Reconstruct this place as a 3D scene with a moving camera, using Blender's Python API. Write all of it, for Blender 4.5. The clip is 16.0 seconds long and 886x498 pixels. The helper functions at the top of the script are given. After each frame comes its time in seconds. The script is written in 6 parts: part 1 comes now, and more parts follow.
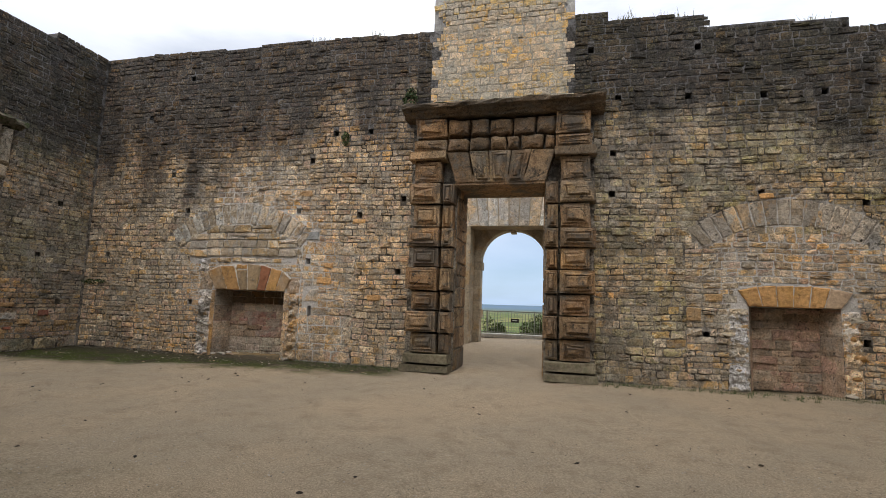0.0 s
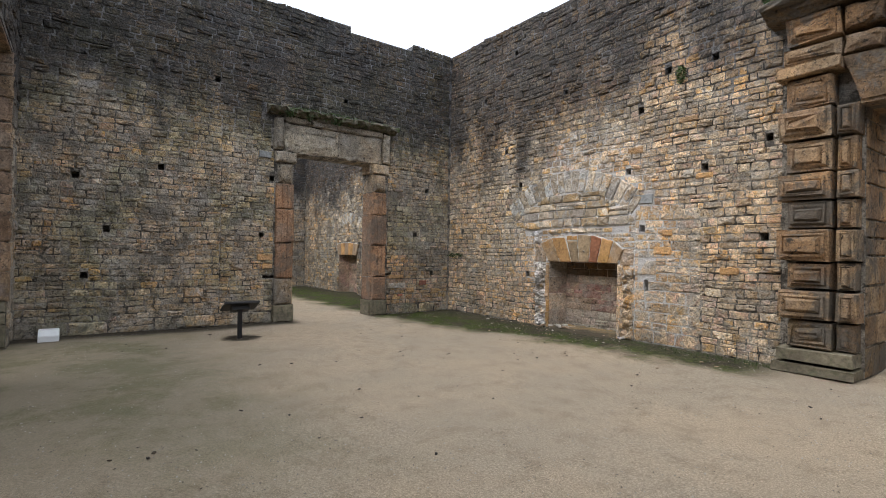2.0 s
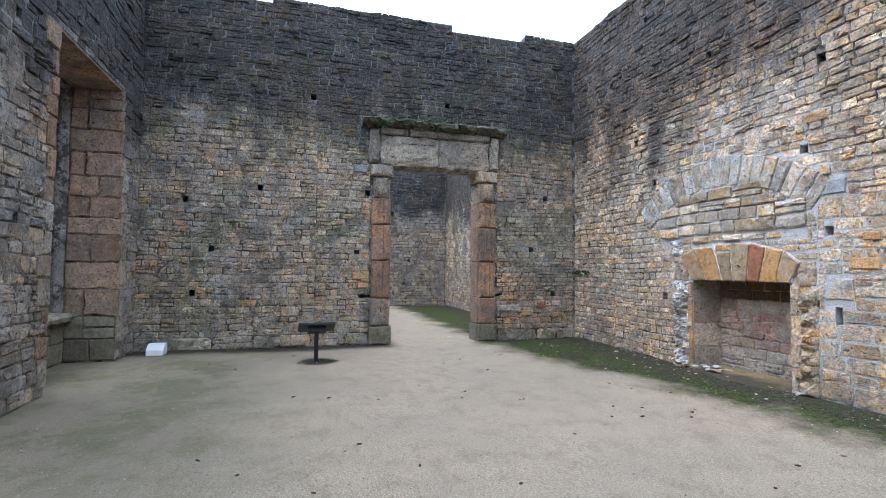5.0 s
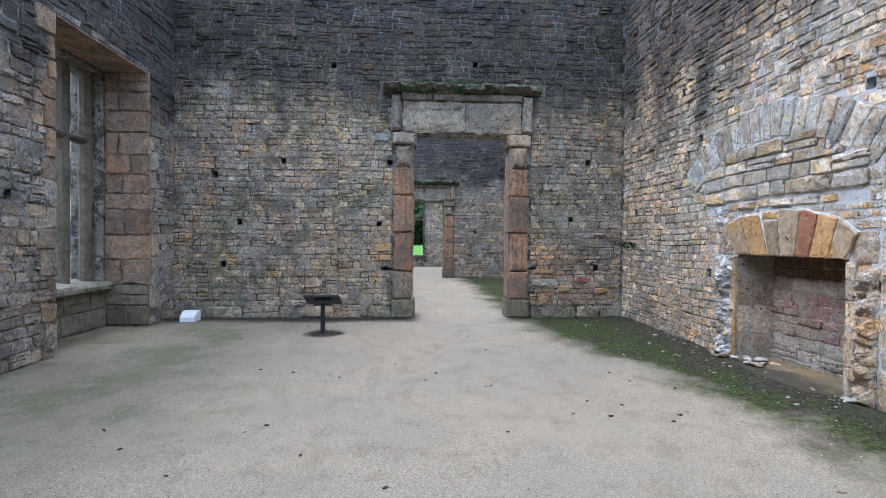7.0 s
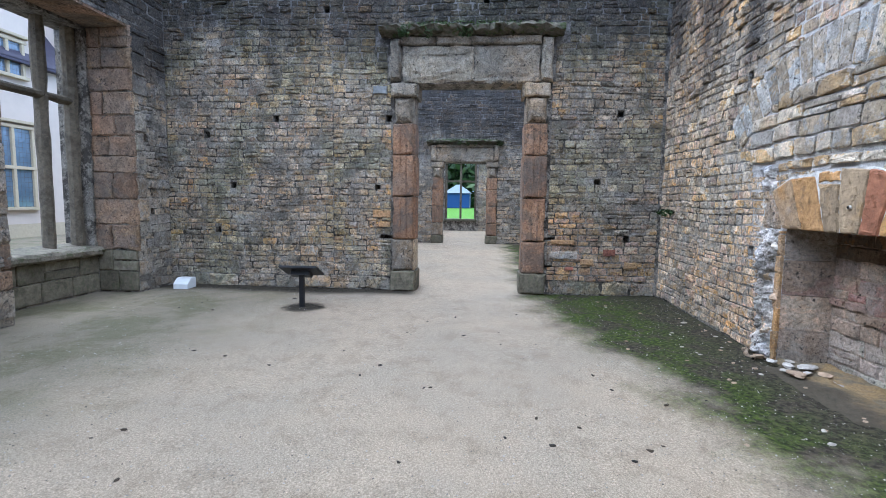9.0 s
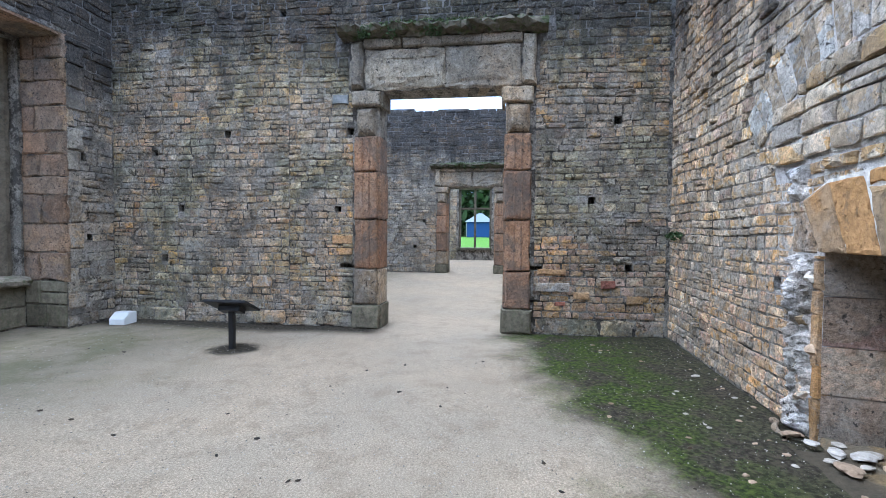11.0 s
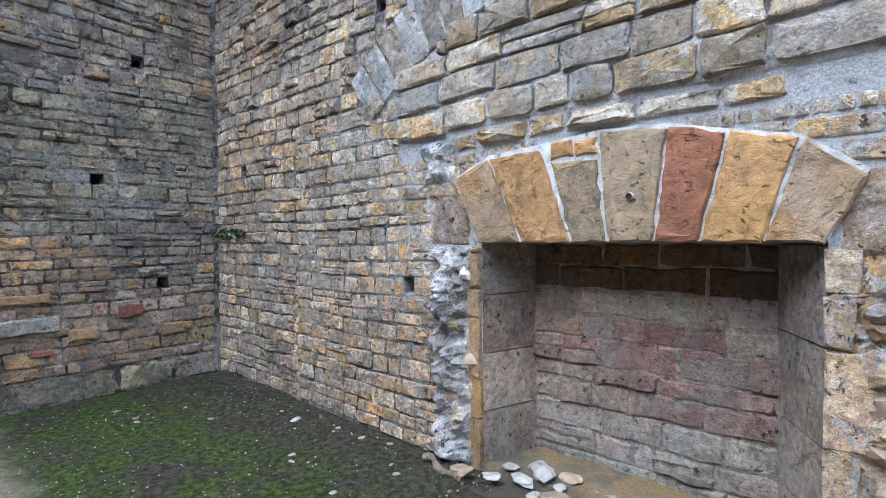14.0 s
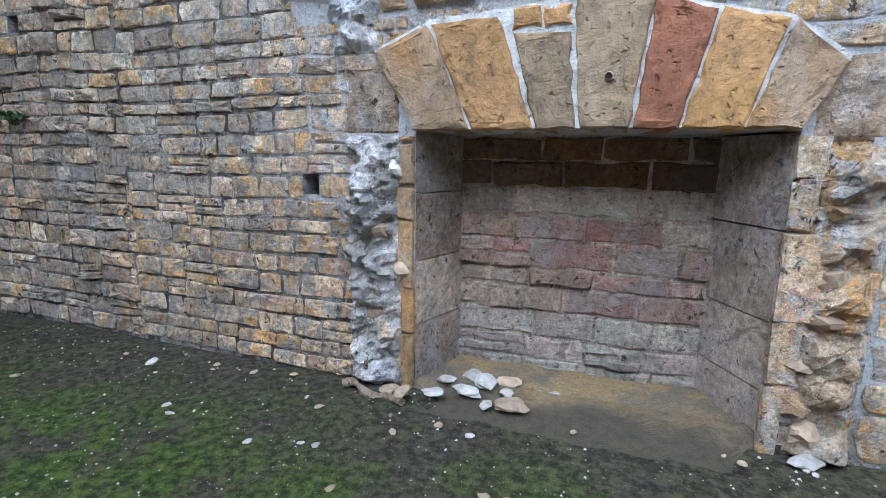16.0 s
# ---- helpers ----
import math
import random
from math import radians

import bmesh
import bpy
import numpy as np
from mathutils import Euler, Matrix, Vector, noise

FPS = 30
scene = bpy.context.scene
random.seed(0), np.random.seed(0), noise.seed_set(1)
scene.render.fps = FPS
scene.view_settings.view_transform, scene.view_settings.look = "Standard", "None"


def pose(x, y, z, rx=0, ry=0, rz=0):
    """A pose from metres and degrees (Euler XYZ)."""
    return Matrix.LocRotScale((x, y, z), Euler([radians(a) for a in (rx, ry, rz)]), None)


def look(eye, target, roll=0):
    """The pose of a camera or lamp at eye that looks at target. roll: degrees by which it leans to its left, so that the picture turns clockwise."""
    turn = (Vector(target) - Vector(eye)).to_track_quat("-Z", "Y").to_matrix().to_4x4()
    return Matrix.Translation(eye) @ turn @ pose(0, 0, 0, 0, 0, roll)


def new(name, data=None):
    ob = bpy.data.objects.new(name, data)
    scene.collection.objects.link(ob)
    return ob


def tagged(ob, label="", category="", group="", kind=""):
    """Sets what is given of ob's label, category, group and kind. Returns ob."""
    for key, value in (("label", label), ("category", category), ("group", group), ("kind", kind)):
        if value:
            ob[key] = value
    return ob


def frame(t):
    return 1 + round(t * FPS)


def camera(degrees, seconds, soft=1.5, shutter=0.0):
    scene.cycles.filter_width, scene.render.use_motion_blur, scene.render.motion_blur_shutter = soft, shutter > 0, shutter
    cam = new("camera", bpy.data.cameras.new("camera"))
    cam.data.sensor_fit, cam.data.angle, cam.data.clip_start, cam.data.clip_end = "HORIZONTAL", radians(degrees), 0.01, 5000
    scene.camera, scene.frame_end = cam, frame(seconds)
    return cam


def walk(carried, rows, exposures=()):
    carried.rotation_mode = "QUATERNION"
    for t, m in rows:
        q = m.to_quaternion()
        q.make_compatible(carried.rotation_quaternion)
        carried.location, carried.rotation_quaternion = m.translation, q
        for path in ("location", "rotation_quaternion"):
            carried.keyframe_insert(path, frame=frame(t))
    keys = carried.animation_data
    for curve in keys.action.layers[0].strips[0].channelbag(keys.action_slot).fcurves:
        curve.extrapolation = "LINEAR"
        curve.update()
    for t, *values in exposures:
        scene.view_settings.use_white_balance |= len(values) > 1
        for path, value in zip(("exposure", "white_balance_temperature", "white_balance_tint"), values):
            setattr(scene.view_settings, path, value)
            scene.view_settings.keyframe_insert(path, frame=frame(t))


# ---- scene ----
cam = camera(84.0, 16.0, soft=0.75)
# seconds, eye x, y, z, then the turn about x, y and z in degrees
ROWS = [
    (0.0, 11.218, -9.468, 1.298, 96.39, -2.00, 13.68),
    (0.5, 11.063, -9.308, 1.332, 94.94, -1.73, 23.43),
    (1.0, 11.063, -9.019, 1.435, 92.95, -1.22, 34.35),
    (1.5, 11.146, -8.632, 1.504, 91.78, -0.96, 44.67),
    (2.0, 11.054, -8.360, 1.578, 90.58, -0.91, 53.54),
    (2.5, 10.875, -8.110, 1.598, 90.17, -0.77, 58.00),
    (3.0, 10.776, -7.792, 1.568, 90.42, -0.52, 61.12),
    (3.5, 10.602, -7.472, 1.571, 90.63, -0.51, 64.06),
    (4.0, 10.548, -7.105, 1.554, 91.64, -0.42, 67.27),
    (6.5, 10.272, -4.942, 1.600, 90.36, -0.66, 83.40),
    (7.0, 10.213, -4.526, 1.603, 89.04, -0.53, 86.15),
    (7.5, 9.980, -4.143, 1.615, 87.46, -0.63, 88.86),
    (8.0, 9.763, -3.752, 1.637, 86.19, -0.61, 91.24),
    (8.5, 9.501, -3.418, 1.642, 85.23, -0.63, 92.82),
    (9.0, 9.151, -3.178, 1.679, 84.55, -0.78, 94.69),
    (11.5, 7.322, -2.227, 1.561, 88.35, -0.39, 98.52),
    (12.0, 6.868, -2.247, 1.541, 90.10, -0.56, 89.88),
    (12.5, 6.465, -2.475, 1.492, 91.51, -0.10, 75.70),
    (13.0, 6.093, -2.511, 1.516, 91.58, 0.41, 59.91),
    (13.5, 5.786, -2.471, 1.498, 90.64, 0.27, 50.09),
    (14.0, 5.574, -2.489, 1.472, 88.94, 0.44, 41.38),
    (14.5, 5.487, -2.473, 1.396, 87.48, 0.32, 32.46),
    (15.0, 5.334, -2.296, 1.398, 83.44, 0.88, 24.75),
    (15.5, 5.087, -2.299, 1.337, 80.69, 0.48, 20.62),
    (16.0, 4.743, -2.456, 1.300, 79.80, -0.88, 19.71),
]
walk(cam, [(t, pose(x, y, z, rx, ry, rz)) for t, x, y, z, rx, ry, rz in ROWS],
     exposures=[(0.0, 0.0, 7100, 11), (1.0, 0.3, 7150, 12), (2.0, 0.55, 6450, 10), (3.0, 0.85, 5850, 9), (4.0, 1.0, 5550, 9), (6.5, 1.1, 5250, 9), (9.0, 1.25, 5200, 9),
                (12.5, 1.4, 5200, 8), (14.0, 1.38, 5150, 8), (16.0, 1.32, 5050, 7)])

# ---- sky and sun: a bright overcast day ----
SUN_EL, SUN_AZ = radians(52), radians(190)
world = bpy.data.worlds.new("overcast_sky")
scene.world = world
world.use_nodes = True
wn, wl = world.node_tree.nodes, world.node_tree.links
wn.clear()
w_out, w_bg, w_sky = wn.new("ShaderNodeOutputWorld"), wn.new("ShaderNodeBackground"), wn.new("ShaderNodeTexSky")
w_sky.sky_type, w_sky.sun_disc, w_sky.sun_elevation, w_sky.sun_rotation = "NISHITA", False, SUN_EL, SUN_AZ
w_tc, w_map, w_noise, w_ramp, w_mix = (wn.new("ShaderNodeTexCoord"), wn.new("ShaderNodeMapping"), wn.new("ShaderNodeTexNoise"),
                                       wn.new("ShaderNodeValToRGB"), wn.new("ShaderNodeMix"))
w_map.inputs["Scale"].default_value = (1.6, 1.6, 5.0)
w_noise.inputs["Scale"].default_value, w_noise.inputs["Detail"].default_value = 1.7, 6
w_ramp.color_ramp.elements[0].position, w_ramp.color_ramp.elements[1].position = 0.30, 0.58
w_ramp.color_ramp.elements[0].color, w_ramp.color_ramp.elements[1].color = (0.45, 0.45, 0.45, 1), (0.93, 0.93, 0.93, 1)
w_mix.data_type = "RGBA"
w_mix.inputs["B"].default_value = (8.6, 8.9, 9.4, 1)
wl.new(w_tc.outputs["Generated"], w_map.inputs["Vector"])
wl.new(w_map.outputs[0], w_noise.inputs["Vector"])
wl.new(w_noise.outputs["Fac"], w_ramp.inputs["Fac"])
wl.new(w_ramp.outputs["Color"], w_mix.inputs["Factor"])
wl.new(w_sky.outputs["Color"], w_mix.inputs["A"])
# an overcast sky is brightest overhead
w_sep, w_up, w_mul = wn.new("ShaderNodeSeparateXYZ"), wn.new("ShaderNodeValToRGB"), wn.new("ShaderNodeMix")
w_mul.data_type, w_mul.blend_type = "RGBA", "MULTIPLY"
w_mul.inputs["Factor"].default_value = 1.0
for e, (at, c) in zip([w_up.color_ramp.elements[0], w_up.color_ramp.elements[1], w_up.color_ramp.elements.new(0.32), w_up.color_ramp.elements.new(0.7)],
                      ((0.0, (0.52, 0.70, 0.97)), (1.0, (3.0, 3.0, 3.0)), (0.32, (0.62, 0.70, 0.82)), (0.7, (1.9, 1.9, 1.9)))):
    e.position, e.color = at, (*c, 1)
wl.new(w_tc.outputs["Generated"], w_sep.inputs[0])
wl.new(w_sep.outputs["Z"], w_up.inputs["Fac"])
wl.new(w_mix.outputs["Result"], w_mul.inputs["A"])
wl.new(w_up.outputs["Color"], w_mul.inputs["B"])
wl.new(w_mul.outputs["Result"], w_bg.inputs["Color"])
w_bg.inputs["Strength"].default_value = 0.13
wl.new(w_bg.outputs[0], w_out.inputs["Surface"])
sun = new("sun", bpy.data.lights.new("sun", "SUN"))
sun.data.energy, sun.data.angle, sun.data.color = 1.4, radians(60), (1.0, 0.95, 0.88)
sun.matrix_world = look((30 * math.sin(SUN_AZ), 30 * math.cos(SUN_AZ), 30 * math.tan(SUN_EL)), (0, 0, 0))


# ---- materials ----
class Nodes:
    """A node material in the making."""

    def __init__(self, name, rough=0.9):
        self.mat = bpy.data.materials.new(name)
        self.mat.use_nodes = True
        self.tree = self.mat.node_tree
        self.bsdf = self.tree.nodes["Principled BSDF"]
        self.bsdf.inputs["Roughness"].default_value = rough
        self.bsdf.inputs["Specular IOR Level"].default_value = 0.25
        self.place = self.node("ShaderNodeNewGeometry").outputs["Position"]

    def node(self, kind):
        return self.tree.nodes.new(kind)

    def put(self, value, socket):
        if isinstance(value, bpy.types.NodeSocket):
            self.tree.links.new(value, socket)
        else:
            socket.default_value = value

    def noise(self, scale, detail=4, rough=0.55, stretch=None, warp=0.0):
        n = self.node("ShaderNodeTexNoise")
        n.inputs["Scale"].default_value, n.inputs["Detail"].default_value, n.inputs["Roughness"].default_value = scale, detail, rough
        n.inputs["Distortion"].default_value = warp
        vector = self.place
        if stretch:
            m = self.node("ShaderNodeMapping")
            m.inputs["Scale"].default_value = stretch
            self.put(vector, m.inputs["Vector"])
            vector = m.outputs[0]
        self.put(vector, n.inputs["Vector"])
        return n.outputs["Fac"]

    def math(self, op, a, b=0.0, clamp=False):
        n = self.node("ShaderNodeMath")
        n.operation, n.use_clamp = op, clamp
        self.put(a, n.inputs[0])
        self.put(b, n.inputs[1])
        return n.outputs[0]

    def span(self, value, low, high, to_low=0.0, to_high=1.0):
        n = self.node("ShaderNodeMapRange")
        n.interpolation_type = "SMOOTHSTEP"
        for k, v in zip(("Value", "From Min", "From Max", "To Min", "To Max"), (value, low, high, to_low, to_high)):
            self.put(v, n.inputs[k])
        return n.outputs[0]

    def axis(self, which):
        n = self.node("ShaderNodeSeparateXYZ")
        self.put(self.place, n.inputs[0])
        return n.outputs["XYZ".index(which)]

    def ramp(self, fac, stops, steps=False):
        n = self.node("ShaderNodeValToRGB")
        r = n.color_ramp
        r.interpolation = "CONSTANT" if steps else "LINEAR"
        while len(r.elements) < len(stops):
            r.elements.new(0.5)
        for e, (at, colour) in zip(r.elements, stops):
            e.position, e.color = at, (*colour, 1)
        self.put(fac, n.inputs["Fac"])
        return n.outputs["Color"]

    def mix(self, fac, a, b, how="MIX"):
        n = self.node("ShaderNodeMix")
        n.data_type, n.blend_type, n.clamp_factor = "RGBA", how, True
        for v, k in ((fac, "Factor"), (a, "A"), (b, "B")):
            self.put((*v, 1) if isinstance(v, tuple) else v, n.inputs[k])
        return n.outputs["Result"]

    def piece(self):
        """A random number for each piece: each island of a joined mesh, each object of a loop."""
        g, o = self.node("ShaderNodeNewGeometry"), self.node("ShaderNodeObjectInfo")
        return self.math("FRACT", self.math("ADD", g.outputs["Random Per Island"], self.math("MULTIPLY", o.outputs["Random"], 7.31)))

    def done(self, colour, height=None, strength=0.5, distance=0.02):
        self.put((*colour, 1) if isinstance(colour, tuple) else colour, self.bsdf.inputs["Base Color"])
        if height is not None:
            b = self.node("ShaderNodeBump")
            b.inputs["Strength"].default_value, b.inputs["Distance"].default_value = strength, distance
            self.put(height, b.inputs["Height"])
            self.put(b.outputs[0], self.bsdf.inputs["Normal"])
        return self.mat


def weathered(m, col, lichen, grime, crust, joints=False, specks=1.0, recede=None):
    """What grows and settles on stone and mortar alike: grain, pale lichen, dark patches, white specks, a black crust above the height crust.
    recede: (x0, x1, rise), the stretch of wall over which the crust draws back upwards."""
    mid, fine, tiny = m.noise(6, 6, 0.7, warp=0.5), m.noise(30, 5, 0.75), m.noise(110, 3, 0.8)
    col = m.mix(m.math("MULTIPLY", m.span(mid, 0.35, 0.68), 0.4 + 0.6 * specks), m.mix(0.35, col, (1.25, 1.22, 1.17), "MULTIPLY"), m.mix(0.6, col, (0.50, 0.46, 0.40), "MULTIPLY"))
    col = m.mix(0.3 + 0.7 * specks, col, m.ramp(fine, [(0.28, (0.40, 0.39, 0.38)), (0.5, (1.0, 1.0, 1.0)), (0.72, (1.45, 1.45, 1.45))]), "MULTIPLY")
    col = m.mix(m.span(m.noise(19, 5, 0.7, warp=0.5), 0.58, 0.65, 0.0, 0.9 * specks), col, (0.022, 0.020, 0.017))
    col = m.mix(0.7, col, m.ramp(tiny, [(0.3, (0.55, 0.55, 0.55)), (0.7, (1.4, 1.4, 1.4))]), "MULTIPLY")
    col = m.mix(m.math("MULTIPLY", m.span(m.noise(2.4, 8, 0.75), 0.50, 0.63), lichen), col, m.mix(fine, (0.30, 0.285, 0.255), (0.60, 0.57, 0.52)))
    col = m.mix(m.math("MULTIPLY", m.span(m.noise(3.6, 9, 0.8, warp=0.8), 0.555, 0.62), grime), col, (0.050, 0.046, 0.040))
    col = m.mix(m.math("MULTIPLY", m.span(m.noise(1.35, 9, 0.74, warp=0.5), 0.50, 0.58), grime * 0.8), col, m.mix(fine, (0.06, 0.056, 0.050), (0.21, 0.195, 0.17)))
    col = m.mix(m.math("MULTIPLY", m.span(m.noise(14, 4, 0.75), 0.61, 0.69), 0.9 * lichen), col, (0.70, 0.69, 0.66))
    if crust is not None:
        broad, runs = m.noise(0.75, 4, 0.6), m.noise(0.9, 5, 0.65, stretch=(1.3, 1.3, 0.16))
        height = m.math("ADD", m.axis("Z"), m.math("MULTIPLY", m.math("SUBTRACT", m.math("ADD", runs, broad), 1.0), 3.4))
        if recede:
            height = m.math("SUBTRACT", height, m.span(m.axis("X"), recede[0], recede[1], 0.0, recede[2]))
        cover = m.math("MULTIPLY", m.span(height, crust - 1.0, crust + 0.6), m.span(fine, 0.3, 0.7, 1.0, 0.78))
        black = m.mix(m.span(mid, 0.4, 0.7), (0.020, 0.020, 0.023), (0.052, 0.052, 0.057))
        if joints:
            black = m.mix(m.span(m.noise(1.1, 6, 0.75), 0.40, 0.56), (0.016, 0.016, 0.018), (0.30, 0.30, 0.31))
        col = m.mix(m.math("MULTIPLY", cover, 0.97), col, m.mix(0.35, black, m.mix(1.0, col, (0.13, 0.13, 0.145), "MULTIPLY")))
    return col


def lime_near(m, low, high, spots):
    """Mortar colour: low, but white lime pointing round the places in spots."""
    mid = m.noise(5, 5, 0.6)
    col = m.mix(m.span(mid, 0.3, 0.7), low, tuple(c * 0.65 for c in low))
    for place, reach in spots:
        d = m.node("ShaderNodeVectorMath")
        d.operation = "DISTANCE"
        m.put(m.place, d.inputs[0])
        d.inputs[1].default_value = place
        far = m.math("ADD", d.outputs["Value"], m.math("MULTIPLY", m.math("SUBTRACT", m.noise(1.6, 5, 0.7), 0.5), 2.4))
        col = m.mix(m.span(far, reach * 0.45, reach, 0.9, 0.0), col, m.mix(m.span(mid, 0.4, 0.75), high, tuple(c * 0.7 for c in high)))
    return col


SPOTS = [((4.6, 0, 2.2), 2.5), ((6.0, 0, 1.0), 1.3), ((14.9, 0, 2.0), 1.8)]
LOW_LIME, HIGH_LIME = (0.47, 0.43, 0.375), (0.80, 0.775, 0.76)


def rubble_material(name, palette, crust=None, lichen=0.5, grime=0.8, smear=0.7, tone=1.22, spread=0.85, patchy=0.6, ochre=0.5, specks=1.0, recede=None, algae=0.0):
    """Weathered stones, a colour for each, with mortar smeared over part of them."""
    m = Nodes(name)
    n = len(palette)
    patch = m.math("MULTIPLY", m.math("SUBTRACT", m.noise(1.25, 7, 0.68, warp=0.4), 0.5), 2.6 * patchy)
    pick = m.math("ADD", m.math("ADD", patch, 0.5), m.math("MULTIPLY", m.math("SUBTRACT", m.piece(), 0.5), 1.0 - 0.35 * patchy), clamp=True)
    col = m.ramp(pick, [(i / n, tuple(x * tone for x in c)) for i, c in enumerate(palette)], steps=True)
    w = m.node("ShaderNodeTexWhiteNoise")
    w.noise_dimensions = "1D"
    m.put(m.piece(), w.inputs["W"])
    col = m.mix(1.0, col, m.ramp(w.outputs["Value"], [(0.0, (1 - 0.45 * spread,) * 3), (0.6, (1.0, 1.0, 1.0)), (1.0, (1 + 0.34 * spread, 1 + 0.33 * spread, 1 + 0.28 * spread))]), "MULTIPLY")
    warm = m.noise(0.55, 5, 0.62, warp=0.3)
    col = m.mix(m.span(warm, 0.42, 0.62), m.mix(0.5, col, (0.84, 0.86, 0.90), "MULTIPLY"), m.mix(ochre, col, (1.34, 1.04, 0.74), "MULTIPLY"))
    if smear:
        col = m.mix(m.math("MULTIPLY", m.span(m.noise(6.5, 8, 0.76, warp=0.5), 0.49, 0.56), smear), col, lime_near(m, LOW_LIME, HIGH_LIME, SPOTS[:1]))
    col = weathered(m, col, lichen, grime, crust, specks=specks, recede=recede)
    if algae:
        col = m.mix(m.math("MULTIPLY", m.span(m.noise(0.8, 6, 0.68, warp=0.4), 0.42, 0.6), algae), col, m.mix(1.0, col, (0.72, 0.80, 0.48), "MULTIPLY"))
    relief = m.math("ADD", m.noise(15, 9, 0.78), m.math("MULTIPLY", m.noise(70, 4, 0.75), 0.4))
    return m.done(col, relief, 1.0, 0.05)


def mortar_material(name, crust=4.6):
    """Lime mortar, weathered like the stones in it."""
    m = Nodes(name, 0.95)
    col = weathered(m, lime_near(m, LOW_LIME, HIGH_LIME, []), 0.4, 0.5, crust, True)
    # near-black patches put the shade of open crevices into the joint colour
    col = m.mix(m.span(m.noise(3.4, 7, 0.75), 0.48, 0.57, 0.0, 0.8), col, (0.035, 0.031, 0.027))
    fresh = lime_near(m, (0, 0, 0), (1, 1, 1), SPOTS)
    col = m.mix(m.span(fresh, 0.1, 0.75, 0.0, 0.85), col, m.mix(m.noise(40, 5, 0.75), tuple(c * 0.75 for c in HIGH_LIME), HIGH_LIME))
    col = m.mix(m.span(m.noise(27, 6, 0.78, warp=0.4), 0.55, 0.66, 0.0, 0.75), col, (0.09, 0.082, 0.072))
    col = m.mix(0.8, col, m.ramp(m.noise(75, 4, 0.8), [(0.3, (0.5, 0.5, 0.5)), (0.68, (1.25, 1.25, 1.25))]), "MULTIPLY")
    return m.done(col, m.noise(13, 10, 0.78), 1.0, 0.06)


def plain_stone(name, base, dark=0.5, rust=None, moss=0.0, relief=0.6, grain=1.0, lime=0.0):
    """Dressed sandstone with bedding, stains and a little moss; each piece a little different."""
    m = Nodes(name)
    p = m.piece()
    mid, fine = m.noise(3.2, 7, 0.66, warp=0.4), m.noise(16 * grain, 8, 0.72)
    col = m.mix(p, tuple(c * 0.78 for c in base), tuple(min(1, c * 1.18) for c in base))
    col = m.mix(m.math("MULTIPLY", m.span(mid, 0.42, 0.72), dark), col, tuple(c * 0.3 for c in base))
    if rust:
        col = m.mix(m.math("MULTIPLY", m.span(m.noise(2.3, 4, 0.6), 0.5, 0.68), 0.8), col, rust)
    col = m.mix(1.0, col, m.ramp(fine, [(0.25, (0.5, 0.5, 0.5)), (0.7, (1.25, 1.25, 1.25))]), "MULTIPLY")
    if lime:
        col = m.mix(m.math("MULTIPLY", m.span(m.noise(3.3, 5, 0.65), 0.5, 0.62), lime), col, (0.58, 0.56, 0.53))
    if moss:
        col = m.mix(m.math("MULTIPLY", m.span(m.noise(9, 5, 0.7), 0.5, 0.62), moss), col, (0.05, 0.075, 0.025))
    col = m.mix(m.math("MULTIPLY", m.span(m.noise(5.5, 9, 0.8, warp=0.8), 0.54, 0.62), 0.55 * dark + 0.15), col, (0.06, 0.053, 0.045))
    pits = m.span(m.noise(26, 3, 0.6), 0.62, 0.72, 0.0, -0.6)
    return m.done(col, m.math("ADD", m.math("ADD", m.noise(4.5, 10, 0.72, warp=0.3), m.math("MULTIPLY", m.noise(45, 4, 0.7), 0.10)), pits), relief, 0.05)


BUFF, OCHRE, GREY, DUN, PINK, PALE, SLATE = ((0.45, 0.36, 0.25), (0.50, 0.34, 0.165), (0.36, 0.325, 0.27), (0.37, 0.30, 0.215),
                                           (0.43, 0.315, 0.245), (0.55, 0.475, 0.375), (0.30, 0.285, 0.265))
M_RUBBLE_N = rubble_material("north_rubble", [GREY, DUN, BUFF, PINK, BUFF, DUN, BUFF, PALE, BUFF, OCHRE, PALE, OCHRE], crust=4.35, tone=1.58, lichen=0.45, grime=0.36, recede=(4.0, 7.0, 1.0))
M_RUBBLE_E = rubble_material("mossy_rubble", [GREY, DUN, GREY, BUFF, DUN, BUFF, (0.42, 0.37, 0.22), PALE, OCHRE], crust=4.75, lichen=0.35, tone=1.32, algae=0.35)
M_RUBBLE_W = rubble_material("west_rubble", [SLATE, GREY, GREY, DUN, GREY, BUFF, DUN, PALE, BUFF, PINK, OCHRE], crust=4.6, lichen=0.55, tone=1.22, spread=0.7, algae=0.4)
M_RUBBLE_WARM = rubble_material("warm_rubble", [DUN, BUFF, (0.44, 0.31, 0.19), PINK, OCHRE, BUFF, (0.40, 0.27, 0.19), OCHRE], lichen=0.3, grime=0.5, smear=0.5, tone=1.25, spread=0.7)
M_RUBBLE_FIRE = rubble_material("hearth_rubble", [GREY, DUN, BUFF, PINK, PALE, BUFF, PALE, OCHRE, BUFF, OCHRE, PALE], lichen=0.5, grime=0.28, tone=1.5, spread=0.6, smear=0.85)
M_RUBBLE_LIME = rubble_material("repointed_rubble", [(0.40, 0.37, 0.33), BUFF, PALE, (0.52, 0.45, 0.38), OCHRE, PALE, OCHRE], lichen=0.25, grime=0.4, smear=0.1, tone=1.5, spread=0.8, specks=0.8)
